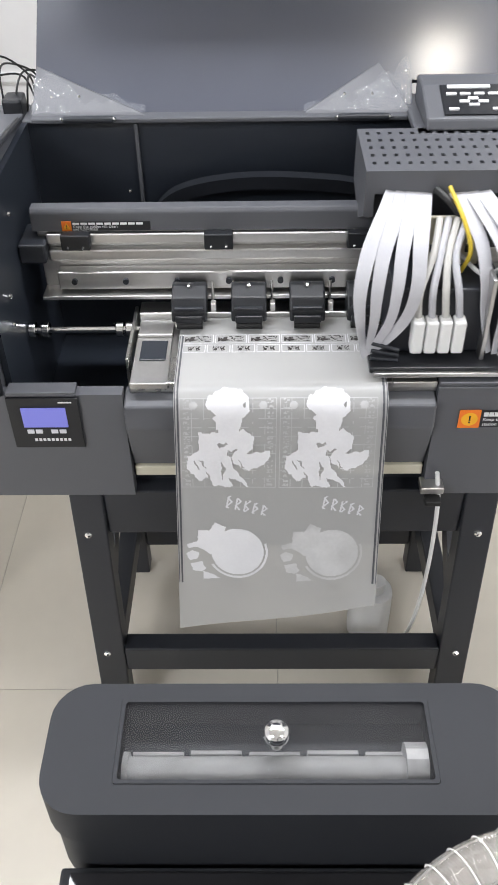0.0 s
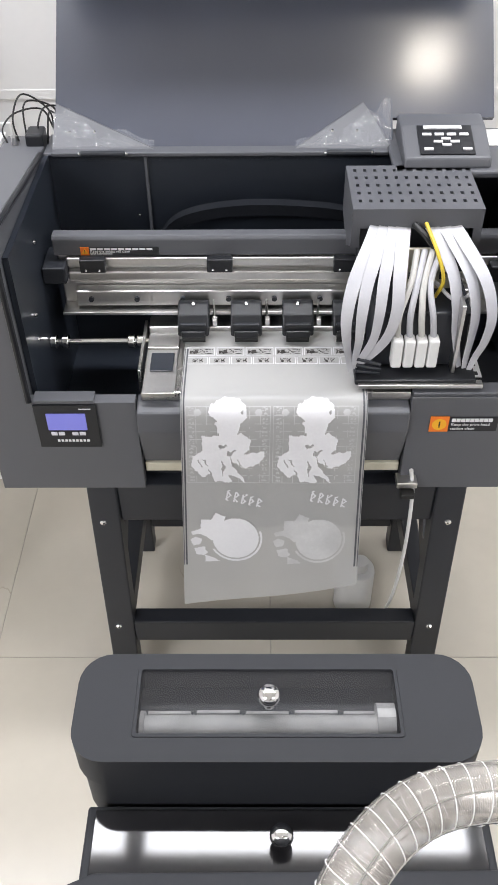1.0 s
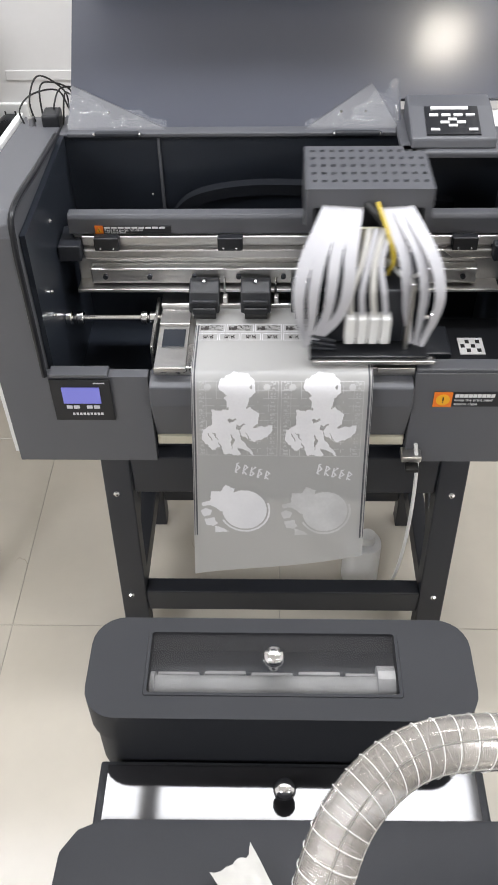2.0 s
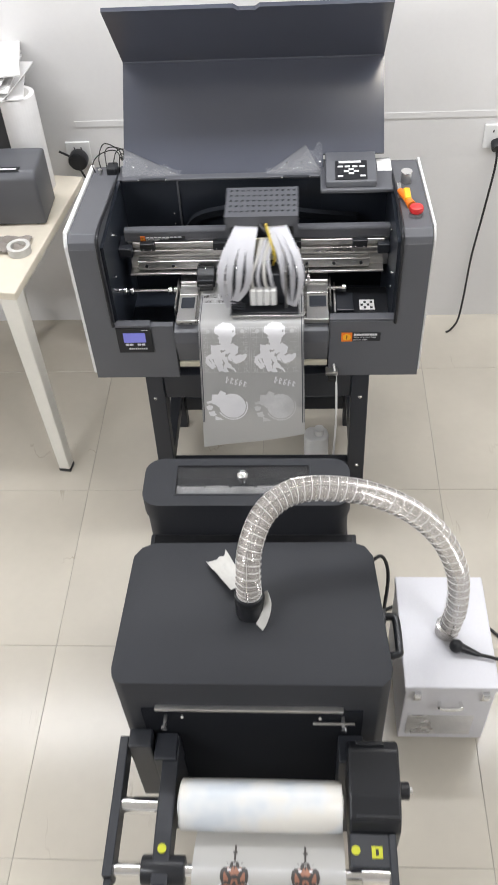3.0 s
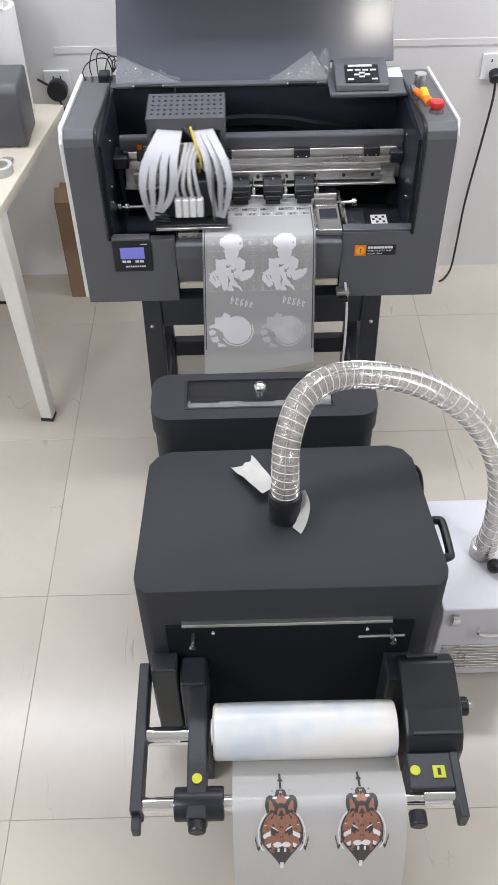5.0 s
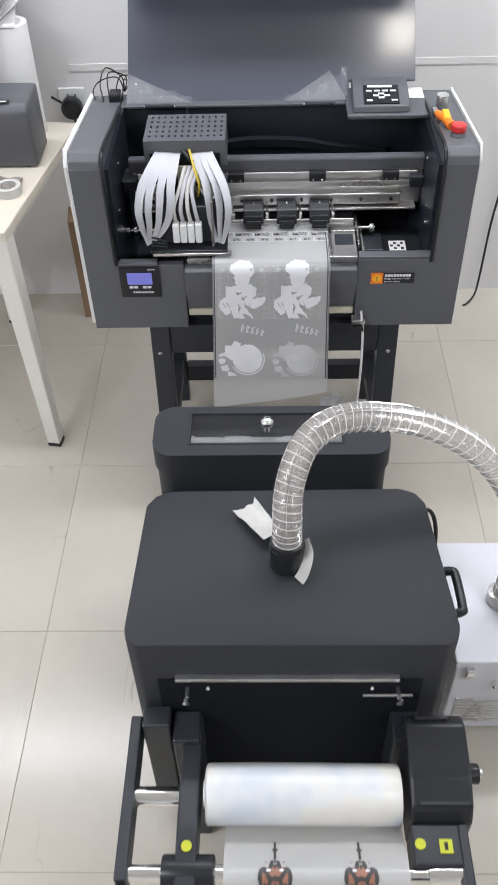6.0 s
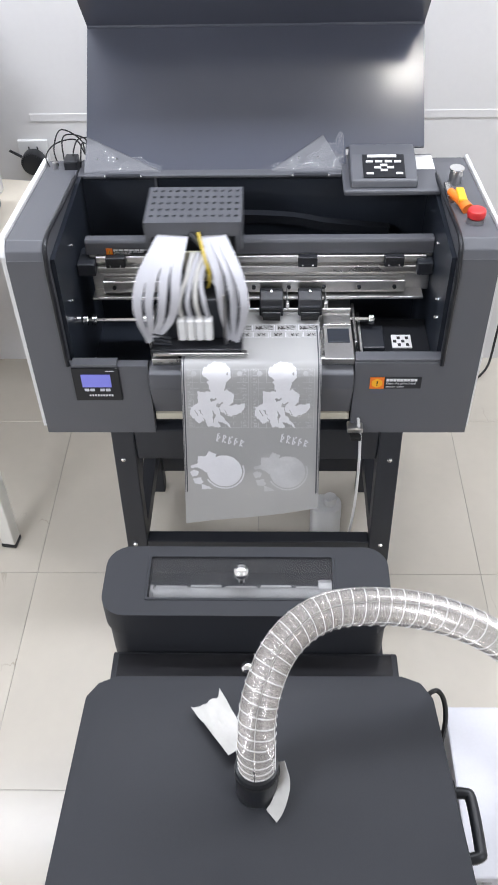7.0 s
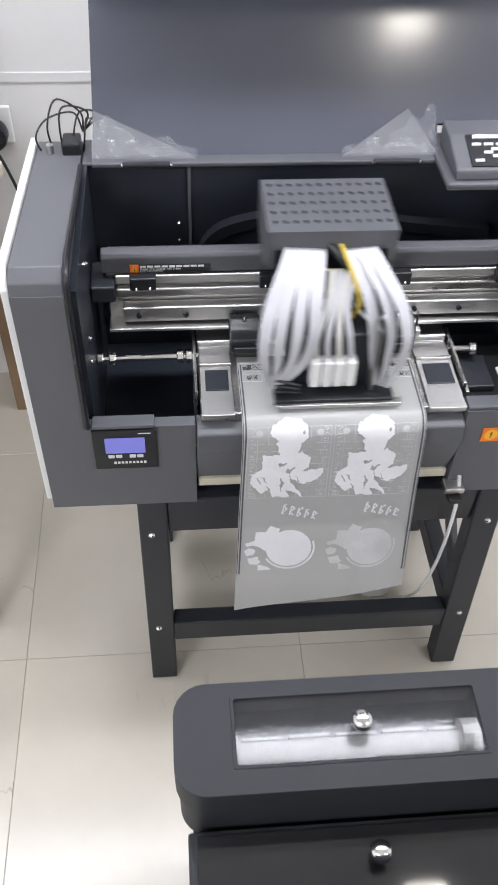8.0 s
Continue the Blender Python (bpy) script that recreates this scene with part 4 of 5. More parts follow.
def knob(x, y, z, parent):
    k = part("knob_stem", rod((x, y, z), (x, y, z + 0.016), 0.007, 16, r2=0.005), M_CHROME, parent)
    part("knob", ball((x, y, z + 0.025), 0.0155, 24, 0.8), M_CHROME, k, "polished round steel knob", smooth=True)


knob(-0.017, -0.447, 0.5975, glass)

# ---- dryer ----
dryer = thing("dryer", (0, -0.86, 0), "charcoal curing dryer with a domed lid and duct collar", "dryer", shift=(0.004, -0.002, 0))
part("base", box(-0.255, 0.250, -0.672, -0.385, 0.14, 0.438, 0.004), M_CHAR, dryer)
for x in (-0.22, 0.23):
    for y in (-0.45, -0.98):
        leg = part("leg", box(x - 0.02, x + 0.02, y - 0.02, y + 0.02, 0.045, 0.141, 0.002), M_BLACK, dryer)
        part("wheel", rod((x - 0.012, y, 0.024), (x + 0.012, y, 0.024), 0.024, 18), M_PLASTIC, leg)
part("inlet_plate", box(-0.262, 0.268, -0.678, -0.531, 0.4385, 0.490, 0.004), M_CHAR, dryer)
acr = part("inlet_cover", box(-0.250, 0.256, -0.668, -0.540, 0.4905, 0.497, 0.001), M_ACRYL, dryer, "glossy dark acrylic cover")
knob(-0.006, -0.583, 0.497, acr)
TOPZ = 0.655
outline = [(-0.252, -1.036), (-0.270, -1.022), (-0.275, -1.000), (-0.262, -0.715), (-0.245, -0.690), (-0.215, -0.677), (0.245, -0.673), (0.275, -0.685), (0.292, -0.712), (0.316, -0.996), (0.310, -1.020), (0.292, -1.036)]
part("hood", prism(outline, 0.13, TOPZ, "z", 0.005), M_CHAR, dryer, "charcoal hood with rounded corners", smooth=True)
# near-black sheet paints the shaded outlet opening onto the closed hood front
part("outlet_shade", box(-0.222, 0.258, -1.041, -1.0355, 0.150, 0.545, 0.001), M_DEEP, dryer, "near-black sheet imitating shade in the film outlet opening")
part("outlet_bar", box(-0.190, 0.215, -1.046, -1.034, 0.548, 0.557, 0.001), M_ALU, dryer, "pale metal edge of the film outlet")
part("outlet_roller", rod((0.15, -1.056, 0.520), (0.240, -1.056, 0.520), 0.0028, 12), M_STEEL, dryer)
for x in (-0.17, 0.215):
    part("outlet_screw", rod((x, -1.04, 0.52), (x, -1.066, 0.52), 0.004, 10), M_STEEL, dryer)
    part("screw_head", rod((x, -1.066, 0.52), (x, -1.073, 0.52), 0.007, 12), M_CHROME, dryer)
for x in (-0.13, 0.165):
    part("stud", ball((x, -1.056, 0.545), 0.004, 10), M_CHROME, dryer)
# carrying handle on the side
hd = part("handle", tube([(0.302, -0.842, 0.60), (0.328, -0.844, 0.606), (0.336, -0.855, 0.606), (0.338, -0.922, 0.606), (0.334, -0.936, 0.606), (0.304, -0.940, 0.60)], 0.009, 30, 10), M_PLASTIC, dryer, "black carrying handle", smooth=True)
for y in (-0.842, -0.940):
    part("handle_foot", box(0.300, 0.314, y - 0.016, y + 0.016, 0.585, 0.615, 0.003), M_PLASTIC, hd)
# duct collar on top
col = part("collar", rod((0.015, -0.862, TOPZ), (0.015, -0.856, 0.718), 0.0315, 32, bevel=0.002), M_PLASTIC, dryer, "black duct collar", smooth=True)
part("collar_band", rod((0.015, -0.857, 0.702), (0.015, -0.8565, 0.708), 0.0330, 32), M_CABLE, col)

# ---- duct ----
duct = thing("flexible_duct", (0.015, -0.857, 0.715), "clear corrugated ventilation duct with a wire spiral", "duct", shift=(0.004, -0.002, 0))
DUCT = [(0.015, -0.857, 0.705), (0.015, -0.846, 0.765), (0.021, -0.808, 0.822), (0.050, -0.752, 0.864), (0.108, -0.704, 0.873), (0.188, -0.684, 0.862), (0.280, -0.678, 0.834), (0.372, -0.680, 0.775), (0.446, -0.690, 0.688), (0.494, -0.700, 0.570), (0.510, -0.706, 0.440), (0.502, -0.710, 0.318)]
part("skin", tube(DUCT, lambda s: 0.0262 + 0.0006 * math.sin(s * 2 * math.pi * 420), 2520, 20, caps=False), M_DUCT, duct, smooth=True)
pts = glide(DUCT, 1700)
coil = bmesh.new()
fr = frames_along(pts)
ring = []
for i, (p, d, s, u) in enumerate(fr):
    a = i / len(fr) * 2 * math.pi * 52
    c = p + 0.0270 * (math.cos(a) * s + math.sin(a) * u)
    o = (math.cos(a) * s + math.sin(a) * u)
    ring.append([coil.verts.new(c + 0.0007 * v) for v in (o, d, -o, -d)])
for a, b in zip(ring, ring[1:]):
    for k in range(4):
        coil.faces.new((a[k], a[(k + 1) % 4], b[(k + 1) % 4], b[k]))
part("wire_spiral", coil, M_WHITE, duct, "pale reinforcing spiral", smooth=True)
# thin chrome lines imitate the bright highlights running along the duct
for k in range(5):
    a = 0.4 + 1.26 * k
    part("highlight_streak", tube([fr[i][0] + 0.0266 * (math.cos(a) * fr[i][2] + math.sin(a) * fr[i][3]) for i in range(0, 1700, 60)], 0.0011, 120, 5), M_CHROME, duct)
tape = thing("paper_tape", (-0.03, -0.80, 0.66), "torn strip of masking tape on the dryer lid", "tape", shift=(0.004, -0.002, 0))
w = bmesh.new()
bmesh.ops.create_grid(w, x_segments=22, y_segments=14, size=0.5)
for vv in w.verts:
    u, q = vv.co.x + 0.5, vv.co.y
    torn = 0.010 * noise.noise((q * 5, 2.0, 5.0)) * (1 - u)
    c = Vector((-0.066, -0.728, TOPZ + 0.004)).lerp(Vector((-0.012, -0.812, TOPZ + 0.024)), u)
    c += Vector((0.84, 0.53, 0.05)) * q * (0.054 - 0.016 * u) + Vector((-0.53, 0.84, 0)) * torn
    c.z += 0.010 * (1 - u) * abs(q) * 2 + 0.004 * noise.noise((u * 5, q * 5, 3.0))
    vv.co = c
part("strip", w, M_TAPE, tape, smooth=True)
part("strip", strap([(0.046, -0.845, 0.706), (0.053, -0.868, 0.692), (0.046, -0.892, 0.674), (0.036, -0.903, TOPZ + 0.004)], 0.024, 0.0008, 16, (0.7, -0.5, 0.3)), M_TAPE, tape, smooth=True)

# ---- fume box ----
fume = thing("fume_filter_box", (0.5, -0.70, 0), "white metal fume filter box with latches beside the dryer", "filter box")
part("case", box(0.388, 0.612, -0.862, -0.545, 0.012, 0.300, 0.004), M_BOX, fume)
part("lid", box(0.384, 0.616, -0.866, -0.541, 0.286, 0.308, 0.004), M_BOX, fume)
for x in (0.405, 0.595):
    for y in (-0.845, -0.56):
        part("foot", rod((x, y, 0), (x, y, 0.013), 0.010, 12), M_PLASTIC, fume)
for x in (0.418, 0.586):
    lt = part("latch", box(x - 0.009, x + 0.009, -0.874, -0.862, 0.258, 0.284, 0.002), M_CHROME, fume)
    part("latch_hook", rod((x - 0.007, -0.876, 0.278), (x + 0.007, -0.876, 0.278), 0.005, 10), M_CHROME, lt)
    part("latch_plate", box(x - 0.008, x + 0.008, -0.865, -0.862, 0.236, 0.250, 0.001), M_STEEL, lt)
part("grip", tube([(0.478, -0.862, 0.225), (0.480, -0.880, 0.225), (0.528, -0.880, 0.225), (0.530, -0.862, 0.225)], 0.005, 24, 8), M_CHROME, fume, "chrome grip", smooth=True)
for k in range(9):
    part("vent_slat", box(0.405, 0.575, -0.866, -0.8622, 0.045 + 0.0125 * k, 0.051 + 0.0125 * k, 0.001), M_STEEL, fume)
part("duct_socket", rod((0.502, -0.710, 0.308), (0.502, -0.710, 0.345), 0.0290, 28, bevel=0.002), M_DUCT, fume, smooth=True)

plug = thing("power_plug", (0.53, -0.765, 0.309), "black power plug on the white box with its cable", "plug")
part("plug_body", tube([(0.512, -0.758, 0.328), (0.530, -0.764, 0.326), (0.552, -0.772, 0.322), (0.575, -0.780, 0.318)], lambda s: 0.015 - 0.009 * s, 20, 12), M_PLASTIC, plug, smooth=True)
part("plug_head", ball((0.520, -0.761, 0.3265), 0.0180, 18, 0.95), M_PLASTIC, plug, smooth=True)
part("cable", tube([(0.57, -0.778, 0.318), (0.63, -0.795, 0.313), (0.68, -0.81, 0.25), (0.74, -0.80, 0.05), (0.85, -0.78, 0.006), (1.1, -0.74, 0.006), (1.5, -0.62, 0.006)], 0.0045, 60, 8), M_CABLE, plug, smooth=True)
wire = thing("floor_cable", (0.7, -0.6, 0.006), "black power cable looping on the floor", "cable")
part("cable", tube([(0.56, -0.50, 0.006), (0.62, -0.47, 0.006), (0.72, -0.56, 0.006), (0.76, -0.65, 0.006), (0.70, -0.72, 0.006), (0.76, -0.79, 0.007), (0.95, -0.83, 0.006), (1.4, -0.80, 0.006)], 0.0045, 60, 8), M_CABLE, wire, smooth=True)
wire2 = thing("dryer_cable", (0.33, -0.7, 0.3), "black cable from the dryer to the filter box", "cable")
part("cable", tube([(0.285, -0.66, 0.52), (0.325, -0.64, 0.545), (0.345, -0.66, 0.49), (0.338, -0.70, 0.36), (0.330, -0.76, 0.20), (0.335, -0.85, 0.05), (0.35, -0.98, 0.006), (0.34, -1.06, 0.008)], 0.0045, 60, 8), M_CABLE, wire2, smooth=True)
part("cable", tube([(0.355, -0.56, 0.006), (0.37, -0.48, 0.006), (0.42, -0.45, 0.006), (0.48, -0.50, 0.006)], 0.0045, 30, 8), M_CABLE, wire2, smooth=True)

# ---- take-up unit ----
TAKE_SHIFT = (0.005, -0.002, 0.008)
take = thing("take_up_unit", (0.03, -1.2, 0), "black take-up unit with steel shafts before the dryer", "take-up reel", shift=TAKE_SHIFT)
SH1, SH2, SZ = -1.195, -1.325, 0.400
part("outer_arm", box(-0.283, -0.262, -1.345, -1.050, 0.370, 0.425, 0.003), M_BLACK, take)
part("outer_arm_end", box(-0.280, -0.265, -1.372, -1.345, 0.378, 0.412, 0.003), M_BLACK, take)
part("inner_arm", prism([(-1.05, 0.33), (-1.05, 0.43), (-1.26, 0.432), (-1.36, 0.425), (-1.36, 0.372), (-1.26, 0.36)], -0.182, -0.146, "x", 0.004), M_BLACK, take)
part("shaft", rod((-0.275, SH1, SZ), (-0.16, SH1, SZ), 0.018, 28), M_CHROME, take, "bright steel shaft", smooth=True)
part("shaft", rod((-0.275, SH2, SZ), (-0.095, SH2, SZ), 0.014, 28), M_CHROME, take, "bright steel shaft", smooth=True)
part("shaft", rod((0.245, SH2, SZ), (0.302, SH2, SZ), 0.016, 28), M_CHROME, take, "bright steel shaft", smooth=True)
part("shaft_core", rod((-0.10, SH2, SZ), (0.25, SH2, SZ), 0.010, 20), M_CHROME, take, smooth=True)
part("clamp_hub", rod((-0.205, SH2, SZ), (-0.115, SH2, SZ), 0.030, 24, bevel=0.004), M_PLASTIC, take, smooth=True)
k1 = part("clamp_knob", rod((-0.163, -1.352, SZ + 0.005), (-0.163, -1.378, SZ + 0.005), 0.017, 10, bevel=0.004), M_PLASTIC, take)
k2 = part("clamp_knob", rod((0.232, -1.345, SZ - 0.01), (0.232, -1.372, SZ - 0.01), 0.017, 10, bevel=0.004), M_PLASTIC, take)
part("sticker", rod((-0.163, -1.292, 0.430), (-0.163, -1.292, 0.4335), 0.0092, 24), M_LIME, take, "round yellow sticker")
part("post", box(-0.256, -0.205, -1.09, -1.048, 0.18, 0.46, 0.004), M_BLACK, take)
part("post", box(-0.20, -0.15, -1.11, -1.048, 0.0, 0.44, 0.004), M_BLACK, take)
part("post", box(0.205, 0.26, -1.11, -1.048, 0.0, 0.44, 0.004), M_BLACK, take)
motor = part("motor_housing", prism([(-1.075, 0.33), (-1.075, 0.475), (-1.10, 0.49), (-1.19, 0.475), (-1.235, 0.45), (-1.25, 0.42), (-1.25, 0.33)], 0.222, 0.330, "x", 0.006), M_PLASTIC, take, "glossy black motor housing")
part("motor_rib", box(0.236, 0.328, -1.232, -1.224, 0.440, 0.456, 0.002), M_PLASTIC, motor)
part("motor_rib", box(0.24, 0.30, -1.092, -1.084, 0.484, 0.492, 0.002), M_PLASTIC, motor)
part("motor_front", box(0.222, 0.304, -1.318, -1.25, 0.345, 0.424, 0.004), M_BLACK, motor)
kn = part("motor_knob", rod((0.330, -1.165, 0.43), (0.352, -1.165, 0.43), 0.019, 10, bevel=0.004), M_PLASTIC, motor)
part("knob_hub", rod((0.352, -1.165, 0.43), (0.358, -1.165, 0.43), 0.008, 14), M_CHROME, kn)
part("sticker", rod((0.234, -1.285, 0.4235), (0.234, -1.285, 0.4265), 0.0092, 24), M_LIME, motor, "round yellow sticker")
sq = part("sticker", box(0.266, 0.288, -1.300, -1.277, 0.424, 0.4262), M_LIME, motor, "square yellow warning sticker")
part("mark", box(0.274, 0.280, -1.295, -1.282, 0.4262, 0.4268), M_CABLE, sq)
part("right_arm", box(0.302, 0.318, -1.37, -1.25, 0.380, 0.425, 0.003), M_BLACK, take)

roll = thing("film_roll", (0.04, SH1, SZ + 0.01), "thick white roll of wound film on the take-up shaft", "film roll", shift=TAKE_SHIFT)
bm = bmesh.new()
rng = random.Random(4)
prof = [(-0.135, 0.020), (-0.135, 0.046), (-0.131, 0.0525), (-0.05, 0.0535), (0.06, 0.0532), (0.150, 0.0525), (0.205, 0.0520), (0.209, 0.049), (0.209, 0.020)]
rings = []
for x, r in prof:
    rings.append([bm.verts.new((x + 0.002 * noise.noise((a, x * 9, 1)), SH1 + (r + 0.0012 * noise.noise((a * 1.3, x * 7, 3))) * math.cos(a), SZ + 0.012 + (r + 0.0012 * noise.noise((a * 1.3, x * 7, 3))) * math.sin(a))) for a in (2 * math.pi * k / 40 for k in range(40))])
for a, b in zip(rings, rings[1:]):
    for k in range(40):
        bm.faces.new((a[k], a[(k + 1) % 40], b[(k + 1) % 40], b[k]))
bm.faces.new(rings[0])
bm.faces.new(rings[-1][::-1])
part("wound_film", bm, M_ROLL, roll, smooth=True)
part("core", rod((-0.139, SH1, SZ + 0.012), (0.213, SH1, SZ + 0.012), 0.024, 24), M_WHITE, roll)

TAIL = glide([(0, y, z) for y, z in ((-1.215, 0.352), (-1.27, 0.392), (-1.315, 0.4155), (-1.345, 0.412), (-1.385, 0.345), (-1.415, 0.24), (-1.435, 0.12), (-1.46, 0.02), (-1.52, 0.006))], 121)
TARC = [0.0]
for p, q in zip(TAIL, TAIL[1:]):
    TARC.append(TARC[-1] + (q - p).length)


def tail_at(x, s, lift=0.0):
    s = max(0.0, min(s, TARC[-1] - 1e-6))
    i = max(0, min(len(TARC) - 2, int(np.searchsorted(TARC, s)) - 1))
    p = TAIL[i].lerp(TAIL[i + 1], (s - TARC[i]) / (TARC[i + 1] - TARC[i]))
    d = (TAIL[i + 1] - TAIL[i]).normalized()
    n = Vector((0, d.z, -d.y))
    n = n if n.z - 0.3 * n.y > 0 else -n
    return Vector((x, p.y, p.z)) + lift * n


tail = thing("finished_film", (0.05, -1.4, 0.0), "clear film with two printed tiger heads leaving the take-up unit", "film", shift=TAKE_SHIFT)
b = bmesh.new()
v = [[b.verts.new(tail_at(-0.100 + 0.312 * i / 8, TARC[-1] * j / 60)) for i in range(9)] for j in range(61)]
for j in range(60):
    for i in range(8):
        b.faces.new((v[j][i], v[j][i + 1], v[j + 1][i + 1], v[j + 1][i]))
part("sheet", b, M_FILM, tail, smooth=True)


HEAD = [(-0.22, 0.30), (-0.10, 0.50), (0.05, 0.60), (0.20, 0.62), (0.36, 0.60), (0.50, 0.46), (0.64, 0.30), (0.80, 0.14), (0.93, 0.03)]


def head_width(v):
    for (a, wa), (b, wb) in zip(HEAD, HEAD[1:]):
        if a <= v <= b:
            return wa + (wb - wa) * (v - a) / (b - a)
    return 0.0


def in_stripe(u, v):
    return noise.noise((abs(u) * 5.0 + v * 2.0, v * 7.5 - abs(u) * 3.0, 8.8)) > 0.36 or noise.noise((abs(u) * 14, v * 14, 3.8)) > 0.44


def beast_dark(u, v):
    """The dark lines: a small crest above and a striped head below."""
    w = head_width(v)
    neck = abs(u) < 0.04 and -0.98 < v < -0.60 or math.hypot(u / 0.08, (v + 0.80) / 0.04) < 1
    crest = math.hypot(u / 0.46, (v + 0.36) / 0.23) < 1 + 0.35 * noise.noise((abs(u) * 6, v * 6, 1)) and noise.noise((abs(u) * 8, v * 9, 5)) > -0.10
    rim = w and w - 0.03 < abs(u) < w + 0.02
    mouth = math.hypot(u / 0.24, (v - 0.56) / 0.09) < 1
    chin = w > abs(u) and v > 0.60
    eyes = math.hypot((abs(u) - 0.20) / 0.11, (v - 0.14 + 0.4 * (abs(u) - 0.20)) / 0.030) < 1
    tuft = abs(u) < 0.80 and abs(u) > 0.60 and abs(v - 0.42 - 0.3 * noise.noise((abs(u) * 8, 0, 2))) < 0.05
    return neck or crest or rim or mouth or chin or eyes or tuft or w > abs(u) and in_stripe(u, v)


def beast_red(u, v):
    return head_width(v) > abs(u) and v < 0.62 or math.hypot(u / 0.40, (v + 0.32) / 0.18) < 1


def beast_pale(u, v):
    muzzle = math.hypot((abs(u) - 0.13) / 0.13, (v - 0.42) / 0.060) < 1
    whisker = abs(math.hypot(abs(u) - 0.20, (v - 0.22) * 1.1) - 0.50) < 0.022 and abs(u) > 0.45 and v < 0.55
    brow = math.hypot((abs(u) - 0.22) / 0.10, (v - 0.085 + 0.4 * (abs(u) - 0.22)) / 0.014) < 1
    tooth = abs(abs(u) - 0.10) < 0.03 and 0.50 < v < 0.58
    tip = abs(u) < 0.05 and v > 0.84
    curl = math.hypot((abs(u) - 0.18) / 0.07, (v + 0.42) / 0.02) < 1
    cheek = 0.34 < abs(u) < head_width(v) - 0.07 and 0.02 < v < 0.50 and math.sin(v * 26 - abs(u) * 9) > 0.35
    return cheek or muzzle or whisker or brow or tooth or tip or curl


for cx in (-0.013, 0.131):
    s0, s1 = 0.068, 0.285
    printed("tiger_print", cx - 0.060, cx + 0.060, s0, s1, beast_red, M_INKR, 0.0014, 0.0008, tail_at, tail, "russet print of a tiger head")
    printed("tiger_outline", cx - 0.060, cx + 0.060, s0, s1, beast_dark, M_INKB, 0.0010, 0.0013, tail_at, tail)
    printed("tiger_highlight", cx - 0.060, cx + 0.060, s0, s1, beast_pale, M_INKW, 0.0010, 0.0018, tail_at, tail)

# ---- table and what stands on it ----
table = thing("work_table", (-1.2, 0.5, 0), "cream laminate work table with white splayed metal legs", "table")
part("tabletop", box(-1.60, -0.660, 0.225, 0.875, 0.722, 0.750, 0.004), M_TABLE, table)
part("apron", box(-1.57, -0.69, 0.275, 0.30, 0.660, 0.7215, 0.003), M_TLEG, table)
part("apron", box(-0.73, -0.70, 0.301, 0.79, 0.660, 0.7215, 0.003), M_TLEG, table)
for x, y, dx, dy in ((-0.692, 0.258, 0.045, -0.06), (-0.98, 0.79, -0.02, 0.01), (-1.55, 0.258, -0.02, -0.05), (-1.55, 0.79, -0.02, 0.01)):
    lb = bmesh.new()
    bmesh.ops.create_cube(lb, size=1)
    for vv in lb.verts:
        up = vv.co.z > 0
        wv = 0.028 if up else 0.020
        vv.co = Vector(((x if up else x + dx) + (wv if vv.co.x > 0 else -wv), (y if up else y + dy) + (wv if vv.co.y > 0 else -wv), 0.722 if up else 0.012))
    bmesh.ops.bevel(lb, geom=lb.edges, offset=0.004, segments=2, affect="EDGES", profile=0.5)
    lg = part("leg", lb, M_TLEG, table)
    part("foot", box(x + dx - 0.021, x + dx + 0.021, y + dy - 0.021, y + dy + 0.021, 0.0, 0.0125, 0.002), M_PLASTIC, lg)

table.rotation_euler = (0, 0, radians(-8.5))
speaker = thing("power_supply_box", (-0.73, 0.50, 0.75), "dark grey rounded box with a red mark", "box", shift=(0.022, 0.055, 0))
part("case", prism([(0.445, 0.752), (0.440, 0.918), (0.460, 0.938), (0.60, 0.938), (0.60, 0.752)], -0.885, -0.70, "x", 0.010, seg=3), M_GREY, speaker, smooth=True)
part("label", box(-0.86, -0.75, 0.4545, 0.478, 0.9382, 0.9392), M_PLASTIC, speaker)
part("mark", box(-0.855, -0.835, 0.456, 0.474, 0.9393, 0.9400), M_RED, speaker)
part("mark", box(-0.83, -0.76, 0.461, 0.469, 0.9393, 0.9400), M_DOT, speaker)
for x in (-0.86, -0.73):
    part("foot", rod((x, 0.46, 0.75), (x, 0.46, 0.7535), 0.008, 12), M_PLASTIC, speaker)
for x, y, r, h, lab in ((-0.752, 0.735, 0.057, 0.325, "tall upright roll of white paper"),):
    rl = thing("paper_roll", (x, y, 0.75), lab, "paper roll")
    part("paper", rod((x, y, 0.75), (x, y, 0.75 + h), r, 36, bevel=0.002), M_PAPER, rl, smooth=True)
    part("hollow", rod((x, y, 0.75 + h - 0.002), (x, y, 0.7505 + h), r * 0.72, 30), M_TAPE, rl)
cab = thing("dark_cabinet", (-0.93, 0.72, 0.75), "dark box with papers piled on top", "cabinet")
part("case", box(-1.20, -0.775, 0.795, 0.925, 0.7505, 1.075, 0.006), M_BLACK, cab)
stack = thing("paper_pile", (-0.93, 0.73, 1.10), "untidy pile of loose papers", "papers")
rng = random.Random(2)
